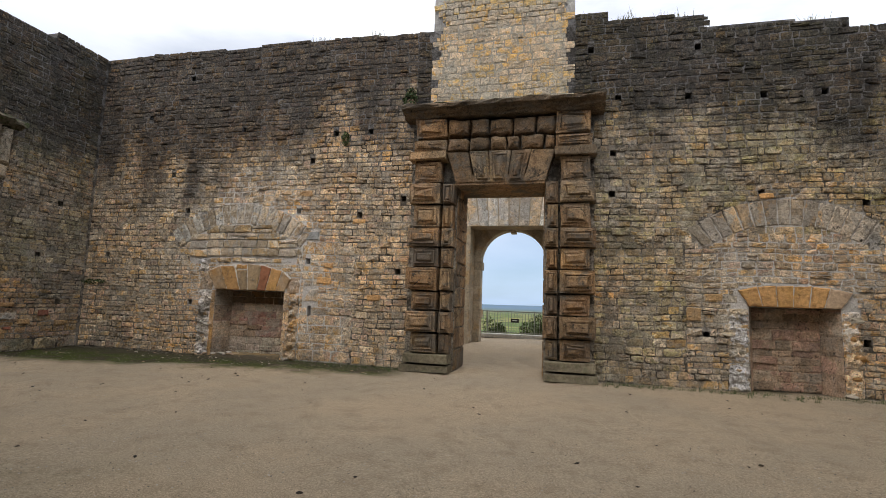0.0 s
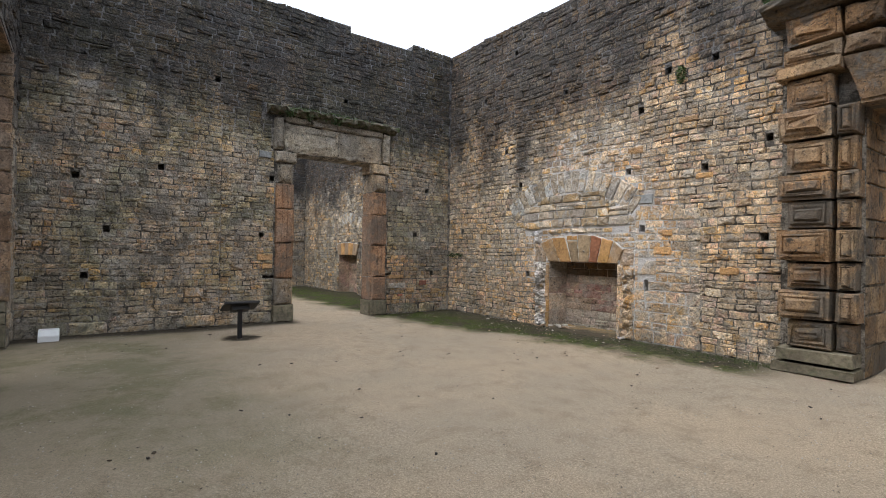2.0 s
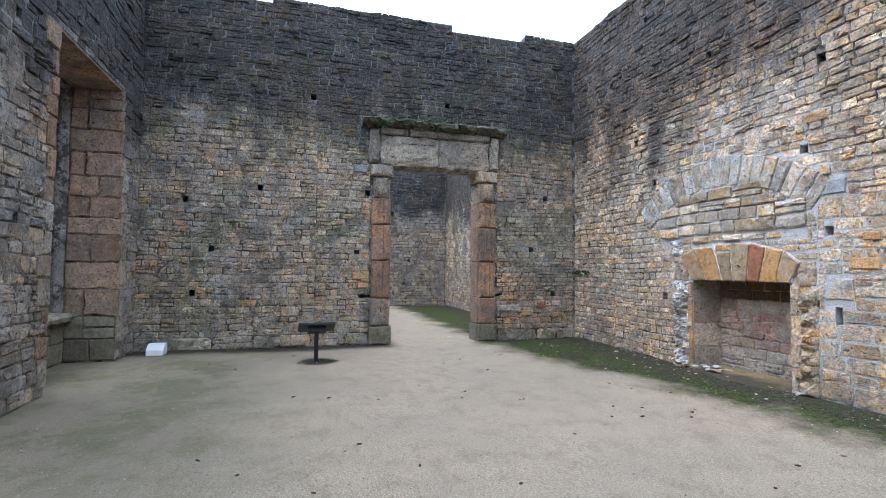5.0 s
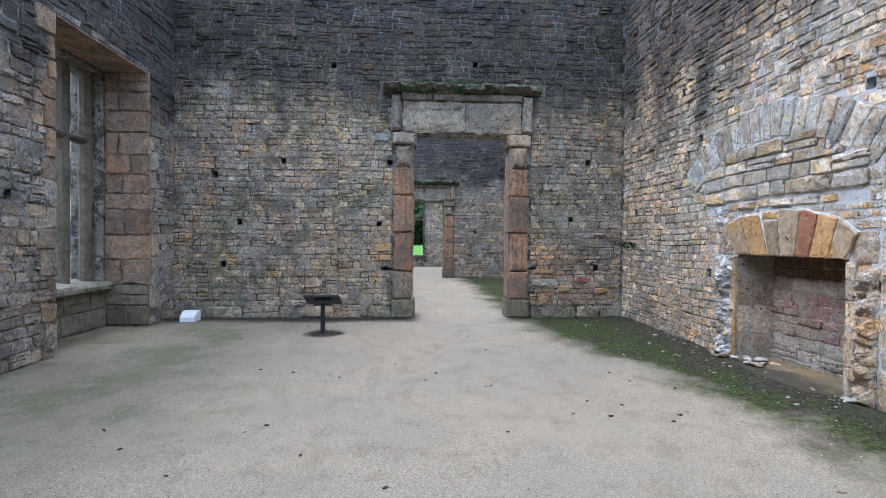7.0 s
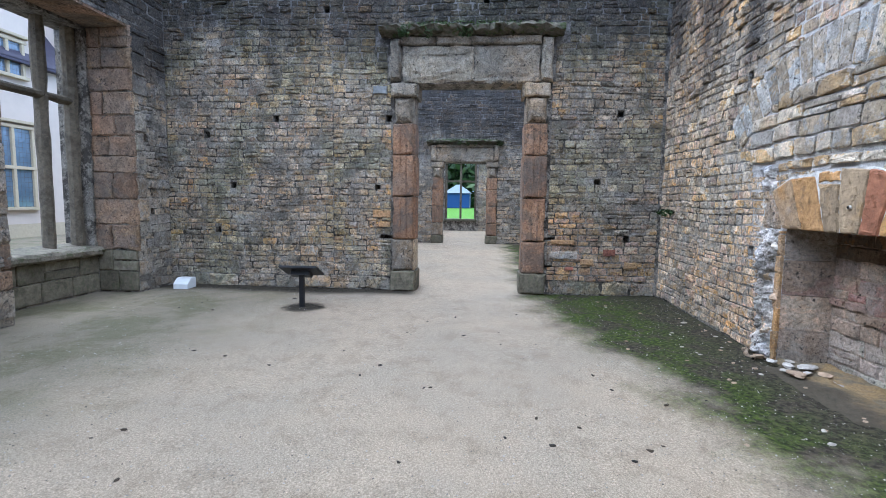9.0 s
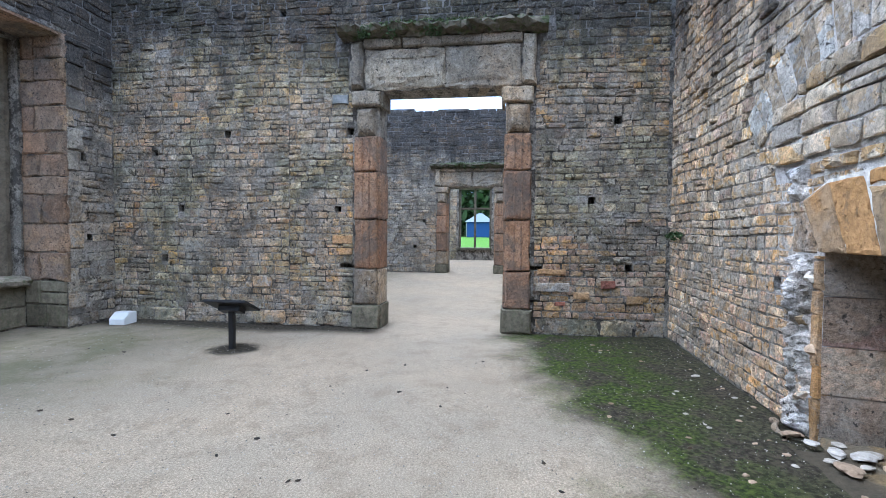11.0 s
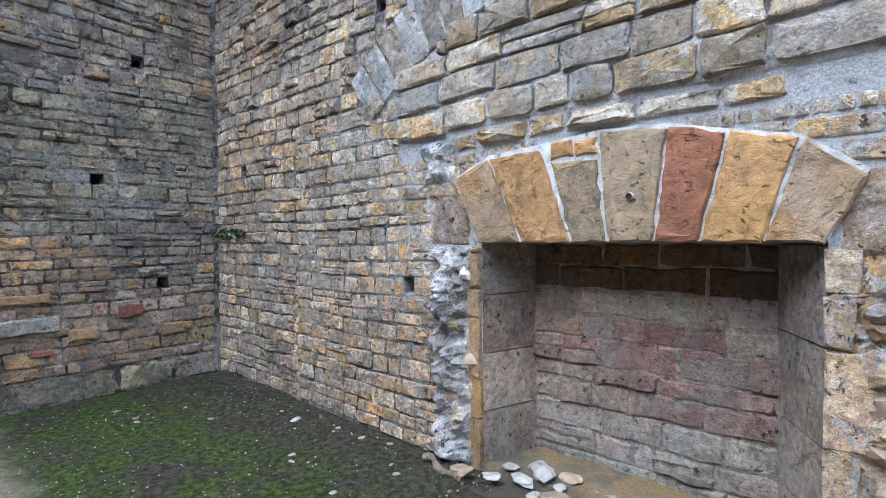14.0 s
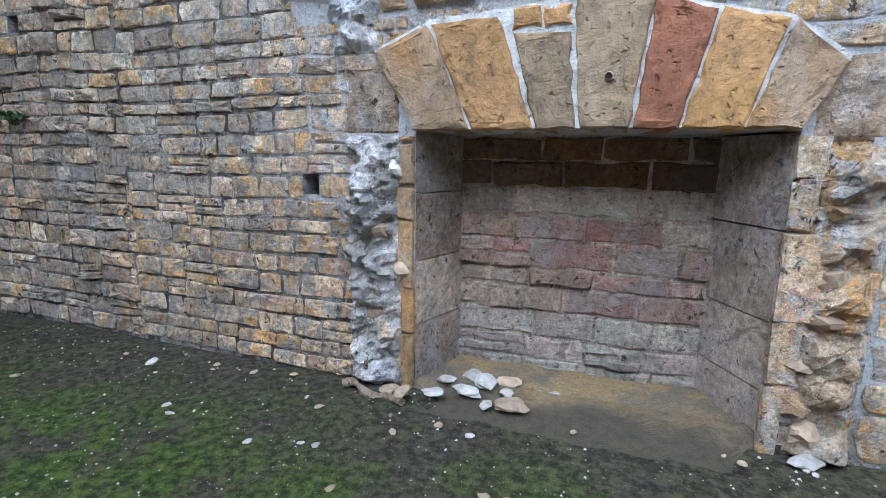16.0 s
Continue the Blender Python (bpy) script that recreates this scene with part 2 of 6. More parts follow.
M_RUBBLE_PALE = rubble_material("pale_rubble", [(0.40, 0.37, 0.31), PALE, (0.47, 0.42, 0.34), PALE, (0.60, 0.42, 0.18), (0.52, 0.44, 0.32), (0.62, 0.44, 0.19)], lichen=0.25, grime=0.12, smear=0.6, tone=1.35, spread=0.4, patchy=1.0, specks=0.35)
M_RUBBLE_DARK = rubble_material("dark_rubble", [GREY, SLATE, DUN, GREY], crust=3.9, lichen=0.5)
M_BACK = rubble_material("hearth_back", [(0.36, 0.265, 0.20), (0.33, 0.225, 0.185), (0.35, 0.27, 0.205), (0.32, 0.27, 0.22), (0.36, 0.28, 0.215)], lichen=0.25, grime=0.4, smear=0.15, tone=1.5, spread=0.7, ochre=0.15)
M_BACKRED = rubble_material("burnt_hearth_stone", [(0.32, 0.195, 0.165), (0.30, 0.225, 0.19), (0.32, 0.175, 0.15), (0.31, 0.25, 0.21), (0.34, 0.225, 0.20)], lichen=0.3, grime=0.45, smear=0.15, tone=1.5, spread=0.6, ochre=0.15, specks=0.8)
M_BACKGREY = rubble_material("damp_hearth_stone", [(0.32, 0.29, 0.24), (0.29, 0.27, 0.225), (0.34, 0.29, 0.245), (0.30, 0.245, 0.21)], lichen=0.3, grime=0.5, smear=0.2, tone=1.65, spread=0.5, ochre=0.25, specks=0.8)
# darker brown stones, set in the hearth back above about 1.15 m
M_BACKDARK = rubble_material("dark_hearth_stone", [(0.20, 0.13, 0.075), (0.17, 0.12, 0.08), (0.23, 0.14, 0.07), (0.15, 0.12, 0.095)], lichen=0.1, grime=0.6, smear=0.0, tone=1.0, spread=0.6, ochre=0.5)
M_ARCHFLUSH = rubble_material("flush_arch_stone", [PALE, BUFF, (0.40, 0.40, 0.39), BUFF, (0.45, 0.43, 0.40), PALE], lichen=0.35, grime=0.5, smear=0.45)
M_ARCHGREY = rubble_material("flush_grey_stone", [(0.38, 0.38, 0.37), BUFF, (0.33, 0.33, 0.325), (0.42, 0.41, 0.39), GREY], lichen=0.4, grime=0.5, smear=0.3)
M_MORTAR = mortar_material("mortar")
M_PORTAL = rubble_material("portal_sandstone", [(0.25, 0.18, 0.12), (0.33, 0.225, 0.135), (0.29, 0.205, 0.135), (0.38, 0.275, 0.175), (0.30, 0.23, 0.16), (0.40, 0.29, 0.17)], lichen=0.12, grime=0.95, smear=0.0, tone=1.1)
M_DARKPORTAL = rubble_material("portal_cornice", [(0.17, 0.125, 0.09), (0.21, 0.155, 0.105), (0.15, 0.12, 0.09)], lichen=0.1, grime=0.9, smear=0.0, tone=1.0)
M_BROWN = rubble_material("brown_sandstone", [(0.36, 0.225, 0.15), (0.33, 0.215, 0.15), (0.37, 0.245, 0.165), (0.34, 0.23, 0.165)], lichen=0.12, grime=0.65, smear=0.0, spread=0.5, specks=0.8, tone=1.0)
M_LINTEL = rubble_material("grey_lintel", [(0.36, 0.315, 0.25), (0.33, 0.29, 0.23), (0.39, 0.335, 0.26)], lichen=0.35, grime=0.55, smear=0.35)
M_MOSSY = plain_stone("mossy_ledge", (0.14, 0.125, 0.095), dark=0.7, moss=0.85, relief=0.9)
M_FOOT = plain_stone("damp_stone", (0.20, 0.175, 0.125), dark=0.55, moss=0.3)
M_REVEAL = rubble_material("reveal_ashlar", [(0.36, 0.25, 0.18), (0.30, 0.215, 0.155), (0.38, 0.28, 0.20), (0.33, 0.25, 0.19), (0.40, 0.29, 0.19)], lichen=0.12, grime=0.6, smear=0.0, tone=0.98, spread=0.6)
M_FRAME = plain_stone("mullion_stone", (0.155, 0.13, 0.095), dark=0.7, relief=0.8)
M_SILL = plain_stone("sill_stone", (0.22, 0.195, 0.15), dark=0.6, moss=0.6)
M_ARCH = plain_stone("arch_stone", (0.40, 0.36, 0.29), dark=0.3, rust=(0.42, 0.31, 0.17))
M_GREYSTONE = plain_stone("grey_arch_stone", (0.31, 0.32, 0.32), dark=0.35)
M_PASSAGE = plain_stone("passage_stone", (0.42, 0.35, 0.26), dark=0.35, rust=(0.42, 0.28, 0.14))
M_V = {"grey": plain_stone("voussoir_grey", (0.42, 0.285, 0.165), dark=0.5, rust=(0.44, 0.24, 0.085), relief=1.0, lime=0.12),
       "ochre": plain_stone("voussoir_ochre", (0.54, 0.31, 0.13), dark=0.45, rust=(0.47, 0.27, 0.095), relief=1.0),
       "olive": plain_stone("voussoir_olive", (0.36, 0.265, 0.165), dark=0.5, rust=(0.40, 0.26, 0.12), relief=1.0),
       "red": plain_stone("voussoir_red", (0.36, 0.155, 0.085), dark=0.35, relief=1.0),
       "pale": plain_stone("voussoir_pale", (0.41, 0.30, 0.205), dark=0.35)}
M_WHITE = plain_stone("limewashed_stone", (0.50, 0.46, 0.41), dark=0.3)
M_LIMEBED = plain_stone("lime_bed", (0.50, 0.46, 0.38), dark=0.25, relief=0.9)
M_LIME = plain_stone("white_mortar", (0.62, 0.60, 0.57), dark=0.45, relief=0.9)
M_ROUGHDUN = rubble_material("rough_dun_mortar", [(0.30, 0.24, 0.18), (0.26, 0.22, 0.17)], lichen=0.1, grime=0.5, smear=0.3, tone=1.5, spread=0.3)
M_FLATARCH = rubble_material("pale_flat_arch", [(0.50, 0.49, 0.47), PALE, (0.55, 0.54, 0.52), (0.46, 0.45, 0.43), BUFF], lichen=0.6, grime=0.4, smear=0.5, tone=1.5)
M_TORN = rubble_material("torn_mortar", [PALE, (0.55, 0.56, 0.59), (0.60, 0.60, 0.62), (0.50, 0.51, 0.54)], lichen=0.75, grime=0.7, smear=0.5, tone=1.5, ochre=0.45)
M_RUBBISH = plain_stone("broken_mortar", (0.52, 0.47, 0.40), dark=0.3)


def ground_material():
    m = Nodes("gravel_and_turf", 0.95)
    x, y = m.axis("X"), m.axis("Y")
    wide, mid, fine, grit = m.noise(0.35, 4, 0.6), m.noise(2.2, 5, 0.65), m.noise(22, 4, 0.7), m.noise(140, 2, 0.8)
    sand = m.mix(m.span(wide, 0.35, 0.65), (0.52, 0.42, 0.305), (0.45, 0.38, 0.29))
    sand = m.mix(m.math("MULTIPLY", m.span(m.noise(3.0, 9, 0.78), 0.48, 0.62), 0.35), sand, (0.27, 0.205, 0.14))
    sand = m.mix(0.8, sand, m.ramp(m.noise(60, 4, 0.8), [(0.3, (0.40, 0.39, 0.38)), (0.7, (1.55, 1.55, 1.55))]), "MULTIPLY")
    sand = m.mix(1.0, sand, m.ramp(grit, [(0.3, (0.6, 0.59, 0.58)), (0.7, (1.32, 1.32, 1.32))]), "MULTIPLY")
    sway = m.math("MULTIPLY", m.math("SUBTRACT", m.noise(0.8, 5, 0.65), 0.5), 2.0)
    soil = m.mix(m.span(fine, 0.35, 0.65), (0.026, 0.021, 0.014), (0.092, 0.075, 0.052))
    moss = m.mix(m.span(fine, 0.35, 0.68), (0.018, 0.028, 0.005), (0.098, 0.135, 0.018))
    turf = m.mix(m.math("MULTIPLY", m.span(m.noise(1.9, 9, 0.74), 0.40, 0.56), m.span(m.math("ADD", y, m.math("MULTIPLY", sway, 0.4)), -0.25, -1.05, 0.22, 1.0)), soil, moss)
    turf = m.mix(m.span(m.noise(90, 2, 0.7), 0.68, 0.74), turf, (0.38, 0.35, 0.30))
    edge = m.math("ADD", m.math("ADD", y, sway), m.math("MULTIPLY", m.math("MAXIMUM", m.math("SUBTRACT", x, 3.0), 0.0), -0.165))
    edge = m.math("ADD", edge, m.span(x, 3.8, 0.6, 0.0, 0.6))
    inside = m.math("MULTIPLY", m.span(y, 0.6, 0.45), m.math("MULTIPLY", m.span(x, -11.2, -10.8), m.span(x, 18.5, 18.0)))
    path = m.math("ADD", m.span(m.math("ABSOLUTE", m.math("SUBTRACT", x, 10.0)), 1.3, 2.2), 0.0)
    strip = m.math("MULTIPLY", m.math("MULTIPLY", m.span(edge, -2.15, -1.35), inside), path)
    col = m.mix(strip, sand, turf)
    wet = m.math("MULTIPLY", m.span(m.math("ADD", y, sway), -5.6, -7.8), m.span(x, 10.0, 5.0))
    col = m.mix(m.math("MULTIPLY", wet, 0.7), col, m.mix(m.span(m.noise(1.1, 6, 0.7), 0.42, 0.6), (0.24, 0.205, 0.145), (0.115, 0.12, 0.055)))
    foot = m.span(m.math("ADD", m.math("ABSOLUTE", x), m.math("MULTIPLY", sway, 0.25)), 0.75, 0.25)
    col = m.mix(m.math("MULTIPLY", foot, m.span(y, -4.2, -4.6)), col, soil)
    post = m.math("ADD", m.math("POWER", m.math("SUBTRACT", x, 1.7), 2.0), m.math("POWER", m.math("ADD", y, 6.0), 2.0))
    col = m.mix(m.span(m.math("ADD", post, m.math("MULTIPLY", m.math("SUBTRACT", mid, 0.5), 0.3)), 0.16, 0.04), col, soil)
    lawn = m.math("MAXIMUM", m.span(x, -20.6, -21.4), m.span(m.math("ADD", y, m.math("MULTIPLY", sway, 3.0)), 13.0, 14.0))
    field = m.mix(m.span(m.noise(0.012, 3, 0.6), 0.42, 0.6), (0.085, 0.13, 0.035), (0.21, 0.205, 0.075))
    field = m.mix(m.span(m.noise(0.03, 4, 0.7), 0.54, 0.62), field, (0.03, 0.05, 0.022))
    # distance haze mixed into the far fields' colour as blue
    field = m.mix(m.span(y, 1300.0, 3200.0), field, (0.10, 0.17, 0.25))
    grass = m.mix(m.span(fine, 0.3, 0.7), (0.06, 0.16, 0.018), (0.13, 0.27, 0.04))
    col = m.mix(lawn, col, m.mix(m.span(y, 14.0, 20.0), grass, field))
    lumps = m.math("ADD", m.math("MULTIPLY", grit, 0.6), m.math("ADD", fine, m.math("MULTIPLY", mid, 1.4)))
    return m.done(col, lumps, 1.0, 0.035)


def simple(name, colour, rough=0.5, metal=0.0, vary=0.25, scale=12, bump=0.15):
    m = Nodes(name, rough)
    m.bsdf.inputs["Metallic"].default_value = metal
    n = m.noise(scale, 5, 0.65)
    col = m.mix(n, tuple(c * (1 - vary) for c in colour), tuple(min(1, c * (1 + vary)) for c in colour))
    return m.done(col, m.noise(scale * 5, 3, 0.6), bump, 0.01)


def leaf_material(name, low, high):
    m = Nodes(name, 0.6)
    return m.done(m.mix(m.piece(), low, high))


M_GROUND = ground_material()
M_BLACK = simple("black_metal", (0.02, 0.02, 0.022), 0.45)
M_BOXWHITE = simple("white_box", (0.72, 0.74, 0.75), 0.5, vary=0.1)
M_RAIL = simple("railing_iron", (0.26, 0.27, 0.24), 0.5)
M_SLATE = simple("roof_slate", (0.055, 0.05, 0.075), 0.6, vary=0.4, scale=3)
M_RENDERED = simple("pink_limewash", (0.55, 0.475, 0.415), 0.9, vary=0.16, scale=0.9, bump=0.3)
M_SURROUND = simple("window_dressing", (0.46, 0.39, 0.28), 0.85, vary=0.2)
M_BLUE = simple("blue_canvas", (0.02, 0.06, 0.19), 0.6)
M_CANVAS = simple("pale_canvas", (0.16, 0.20, 0.24), 0.6)
M_LEAD = simple("lead_came", (0.08, 0.08, 0.085), 0.6)
M_DARKLEAF = leaf_material("dark_leaf", (0.015, 0.03, 0.01), (0.05, 0.085, 0.025))
M_BUSHLEAF = leaf_material("bush_leaf", (0.03, 0.055, 0.015), (0.10, 0.14, 0.05))
M_DRYGRASS = leaf_material("wall_grass", (0.07, 0.08, 0.03), (0.22, 0.20, 0.10))
M_BARK = simple("bark", (0.07, 0.055, 0.04), 0.95, vary=0.4, bump=0.6)
M_DEADLEAF = leaf_material("dead_leaf", (0.012, 0.009, 0.006), (0.05, 0.035, 0.02))
M_GRIT = leaf_material("grit", (0.10, 0.085, 0.065), (0.55, 0.51, 0.45))
m_glass = Nodes("leaded_glass", 0.12)
m_glass.bsdf.inputs["Specular IOR Level"].default_value = 1.0
M_GLASS = m_glass.done(m_glass.mix(m_glass.noise(2.0), (0.06, 0.09, 0.14), (0.20, 0.27, 0.36)))
M_GLASS.node_tree.nodes["Principled BSDF"].inputs["Coat Weight"].default_value = 1.0


# ---- building helpers ----
def solid(name, verts, faces, material, parent=None, label="", smooth=False):
    me = bpy.data.meshes.new(name)
    me.from_pydata([tuple(v) for v in verts], [], [tuple(f) for f in faces])
    me.materials.append(material)
    if smooth:
        me.polygons.foreach_set("use_smooth", [True] * len(me.polygons))
    me.update()
    ob = new(name, me)
    ob.parent = parent
    return tagged(ob, label)


def part(name, bm, material, parent=None, label=""):
    """Link a bmesh as one mesh object under a thing or a part."""
    bmesh.ops.recalc_face_normals(bm, faces=bm.faces)
    me = bpy.data.meshes.new(name)
    bm.to_mesh(me)
    bm.free()
    me.materials.append(material)
    ob = new(name, me)
    ob.parent = parent
    return tagged(ob, label)


def thing(name, label, category, group="", kind="", at=(0, 0, 0)):
    ob = new(name)
    ob.location = at
    return tagged(ob, label, category, group, kind)


class Plane:
    """A wall's face: o its corner on the ground, u along it, n out of it into the open."""

    def __init__(self, o, u, n):
        self.o, self.u, self.n = (np.array(a, float) for a in (o, u, n))

    def at(self, u, v, d=0.0):
        return self.o + self.u * u + self.n * d + np.array((0, 0, 1.0)) * v


def joined(name, chunks, material, parent, label=""):
    """One mesh out of many (verts, faces) chunks, faces given as loops of indices."""
    verts, faces, k = [], [], 0
    for v, f in chunks:
        verts.extend(map(tuple, v))
        faces.extend(tuple(i + k for i in a) for a in f)
        k += len(v)
    return solid(name, verts, faces, material, parent, label)


def prism(plane, pts, rings, wobble=0.0, rng=None, cap=True):
    """A block with the outline pts (u, v) on a plane: rings of (inset, depth), outermost first, lofted and capped."""
    pts = np.array(pts, float)
    area = sum(pts[i - 1][0] * pts[i][1] - pts[i][0] * pts[i - 1][1] for i in range(len(pts)))
    if area < 0:
        pts = pts[::-1]
    k = len(pts)
    verts, faces = [], []
    for inset, depth in rings:
        for i in range(k):
            a, b, c = pts[i - 1], pts[i], pts[(i + 1) % k]
            e1, e2 = (b - a) / (np.linalg.norm(b - a) + 1e-9), (c - b) / (np.linalg.norm(c - b) + 1e-9)
            n1, n2 = np.array((-e1[1], e1[0])), np.array((-e2[1], e2[0]))
            q = b + (n1 + n2) / max(0.5, 1 + n1 @ n2) * inset
            jit = (rng.uniform(-wobble, wobble, 3) if rng is not None and wobble and depth > 0 else (0, 0, 0))
            verts.append(plane.at(q[0] + jit[0], q[1] + jit[1], depth + jit[2]))
    for r in range(len(rings) - 1):
        for i in range(k):
            j = (i + 1) % k
            faces.append((r * k + i, r * k + j, (r + 1) * k + j, (r + 1) * k + i))
    if cap:
        faces.append(tuple(range((len(rings) - 1) * k, len(rings) * k)))
        faces.append(tuple(range(k))[::-1])
    flip = np.cross(plane.u, (0, 0, 1.0)) @ plane.n < 0
    return verts, [f[::-1] for f in faces] if flip else faces


def worn(pts, rng, step=0.05, jitter=0.004):
    """The outline pts with its edges broken into short, slightly uneven lengths."""
    out = []
    for i in range(len(pts)):
        a, b = np.array(pts[i], float), np.array(pts[(i + 1) % len(pts)], float)
        n = max(1, int(np.linalg.norm(b - a) / step))
        out += [tuple(a + (b - a) * k / n + rng.normal(0, jitter, 2)) for k in range(n)]
    return out


def box(name, lo, hi, material, parent=None, label="", bevel=0.0):
    bm = bmesh.new()
    bmesh.ops.create_cube(bm, size=1.0)
    for v in bm.verts:
        v.co = [lo[i] + (v.co[i] + 0.5) * (hi[i] - lo[i]) for i in range(3)]
    if bevel:
        bmesh.ops.bevel(bm, geom=bm.edges[:], offset=bevel, segments=2, affect="EDGES")
    return part(name, bm, material, parent, label)


def wall(name, plane, u0, u1, top, thick, cuts, label, material=None, rough_top=0.05, seed=1, fall=None):
    """A wall's core: a slab with cuts (u0, u1, v0, v1, depth); depth None goes right through. Its top is uneven."""
    rng = np.random.default_rng(seed)
    us, vs = {round(u0, 3), round(u1, 3)}, {0.0, round(top, 3)}
    steps, levels = [], [round(top - rough_top * k, 3) for k in range(4 if fall is None else 22)]
    a = u0
    while a < u1:
        b = min(u1, a + rng.uniform(0.5, 1.5))
        steps.append((a, b, levels[rng.integers(0, 4) + (0 if fall is None else int(fall((a + b) / 2) / rough_top))] if rough_top else top))
        us.add(round(b, 3))
        a = b
    vs.update(levels if rough_top else [])
    for c in cuts:
        us.update(round(np.clip(x, u0, u1), 3) for x in c[:2])
        vs.update(round(min(x, top), 3) for x in c[2:4])
    us, vs = sorted(us), sorted(vs)

    def depth(i, j):
        if not (0 <= i < len(us) - 1 and 0 <= j < len(vs) - 1):
            return thick
        u, v = (us[i] + us[i + 1]) / 2, (vs[j] + vs[j + 1]) / 2
        for s in steps:
            if s[0] - 0.01 <= u <= s[1] + 0.01 and v > s[2]:
                return thick
        d = 0.0
        for c in cuts:
            if c[0] < u < c[1] and c[2] < v < c[3]:
                d = max(d, thick if c[4] is None else c[4])
        return d
    verts, faces, seen = [], [], {}

    def vid(u, v, d):
        key = (round(u, 3), round(v, 3), round(d, 3))
        if key not in seen:
            seen[key] = len(verts)
            verts.append(plane.at(u, v, -d))
        return seen[key]
    for i in range(-1, len(us) - 1):
        for j in range(-1, len(vs) - 1):
            d = depth(i, j)
            if i >= 0 and j >= 0 and d < thick:
                a, b, c, e = us[i], us[i + 1], vs[j], vs[j + 1]
                faces.append((vid(a, c, d), vid(b, c, d), vid(b, e, d), vid(a, e, d)))
                faces.append((vid(a, c, thick), vid(a, e, thick), vid(b, e, thick), vid(b, c, thick)))
            if j >= 0:
                d2 = depth(i + 1, j)
                if d2 != d:
                    u, c, e = us[i + 1], vs[j], vs[j + 1]
                    faces.append((vid(u, c, d), vid(u, c, d2), vid(u, e, d2), vid(u, e, d)))
            if i >= 0:
                d2 = depth(i, j + 1)
                if d2 != d:
                    v, a, b = vs[j + 1], us[i], us[i + 1]
                    faces.append((vid(a, v, d), vid(b, v, d), vid(b, v, d2), vid(a, v, d2)))
    me = bpy.data.meshes.new(name)
    me.from_pydata([tuple(v) for v in verts], [], faces)
    bm = bmesh.new()
    bm.from_mesh(me)
    bmesh.ops.recalc_face_normals(bm, faces=bm.faces)
    bm.to_mesh(me)
    bm.free()
    me.materials.append(material or M_MORTAR)
    return tagged(new(name, me), label, "wall", kind="structure"), steps


def lay(u0, u1, v0, v1, skip, rng, course=(0.085, 0.155), length=(0.10, 0.33), keep=None):
    """Courses of rubble in a rectangle: (u, v, width, height) of each stone, none over the rectangles in skip."""
    out, v = [], v0
    while v < v1 - 0.03:
        h = min(rng.uniform(*course), v1 - v)
        if v1 - v - h < 0.06:
            h = v1 - v
        spans = [(u0, u1)]
        for s in skip:
            if s[2] < v + h - 0.03 and s[3] > v + 0.03:
                spans = [p for a, b in spans for p in ((a, min(b, s[0])), (max(a, s[1]), b)) if p[1] - p[0] > 0.05]
        for a, b in spans:
            u = a
            while u < b - 0.02:
                w = rng.uniform(*length)
                if b - u - w < length[0] * 0.7:
                    w = b - u
                w = min(w, b - u, length[1] * 1.5)
                if keep is None or keep(u + w / 2, v + h / 2):
                    if rng.random() < 0.12 and h > 0.11:
                        out.append((u, v, w, h * 0.5))
                        out.append((u, v + h * 0.5, w, h * 0.5))
                    else:
                        out.append((u, v, w, h))
                else:
                    k = max(1, round(w / 0.07))
                    for i in range(k):
                        for half in (0.0, 0.5):
                            if keep(u + (i + 0.5) * w / k, v + (half + 0.25) * h):
                                out.append((u + i * w / k, v + half * h, w / k, h * 0.5))
                u += w
        v += h
    return out


def unit_stone(rng):
    """A rubble stone in a unit square, one unit proud: three uneven rings of twelve and a middle."""
    c = rng.uniform(0.02, 0.13, 8)
    base = np.array([(c[0], 0), (0.5, 0), (1 - c[1], 0), (1, c[2]), (1, 0.5), (1, 1 - c[3]), (1 - c[4], 1), (0.5, 1), (c[5], 1), (0, 1 - c[6]), (0, 0.5), (0, c[7])], float)
    mid = base + rng.uniform(-0.045, 0.045, base.shape)
    m = np.array((0.5, 0.5))
    a = m + (mid - m) * 0.98
    b = m + (mid - m) * rng.uniform(0.72, 0.93, (12, 1)) + rng.uniform(-0.04, 0.04, base.shape)
    da, db = rng.uniform(0.05, 0.7, 12), rng.uniform(0.45, 1.15, 12)
    verts = ([(x, y, -0.5) for x, y in a] + [(x, y, d) for (x, y), d in zip(a, da)] + [(x, y, d) for (x, y), d in zip(b, db)]
             + [(0.5 + rng.uniform(-0.15, 0.15), 0.5 + rng.uniform(-0.12, 0.12), rng.uniform(0.8, 1.2))])
    faces = []
    for r in (0, 12):
        faces += [(r + i, r + (i + 1) % 12, r + 12 + (i + 1) % 12, r + 12 + i) for i in range(12)]
    faces += [(24 + i, 24 + (i + 1) % 12, 36) for i in range(12)]
    return np.array(verts), faces


def sag(u, v):
    """How far the courses wander up or down at a place of a wall."""
    return 0.014 * math.sin(u * 1.3 + 2 * math.sin(v * 0.9)) + 0.008 * math.sin(u * 3.7 + v * 2.3)


STONE_RNG = np.random.default_rng(11)
STONES = [unit_stone(STONE_RNG) for _ in range(40)]


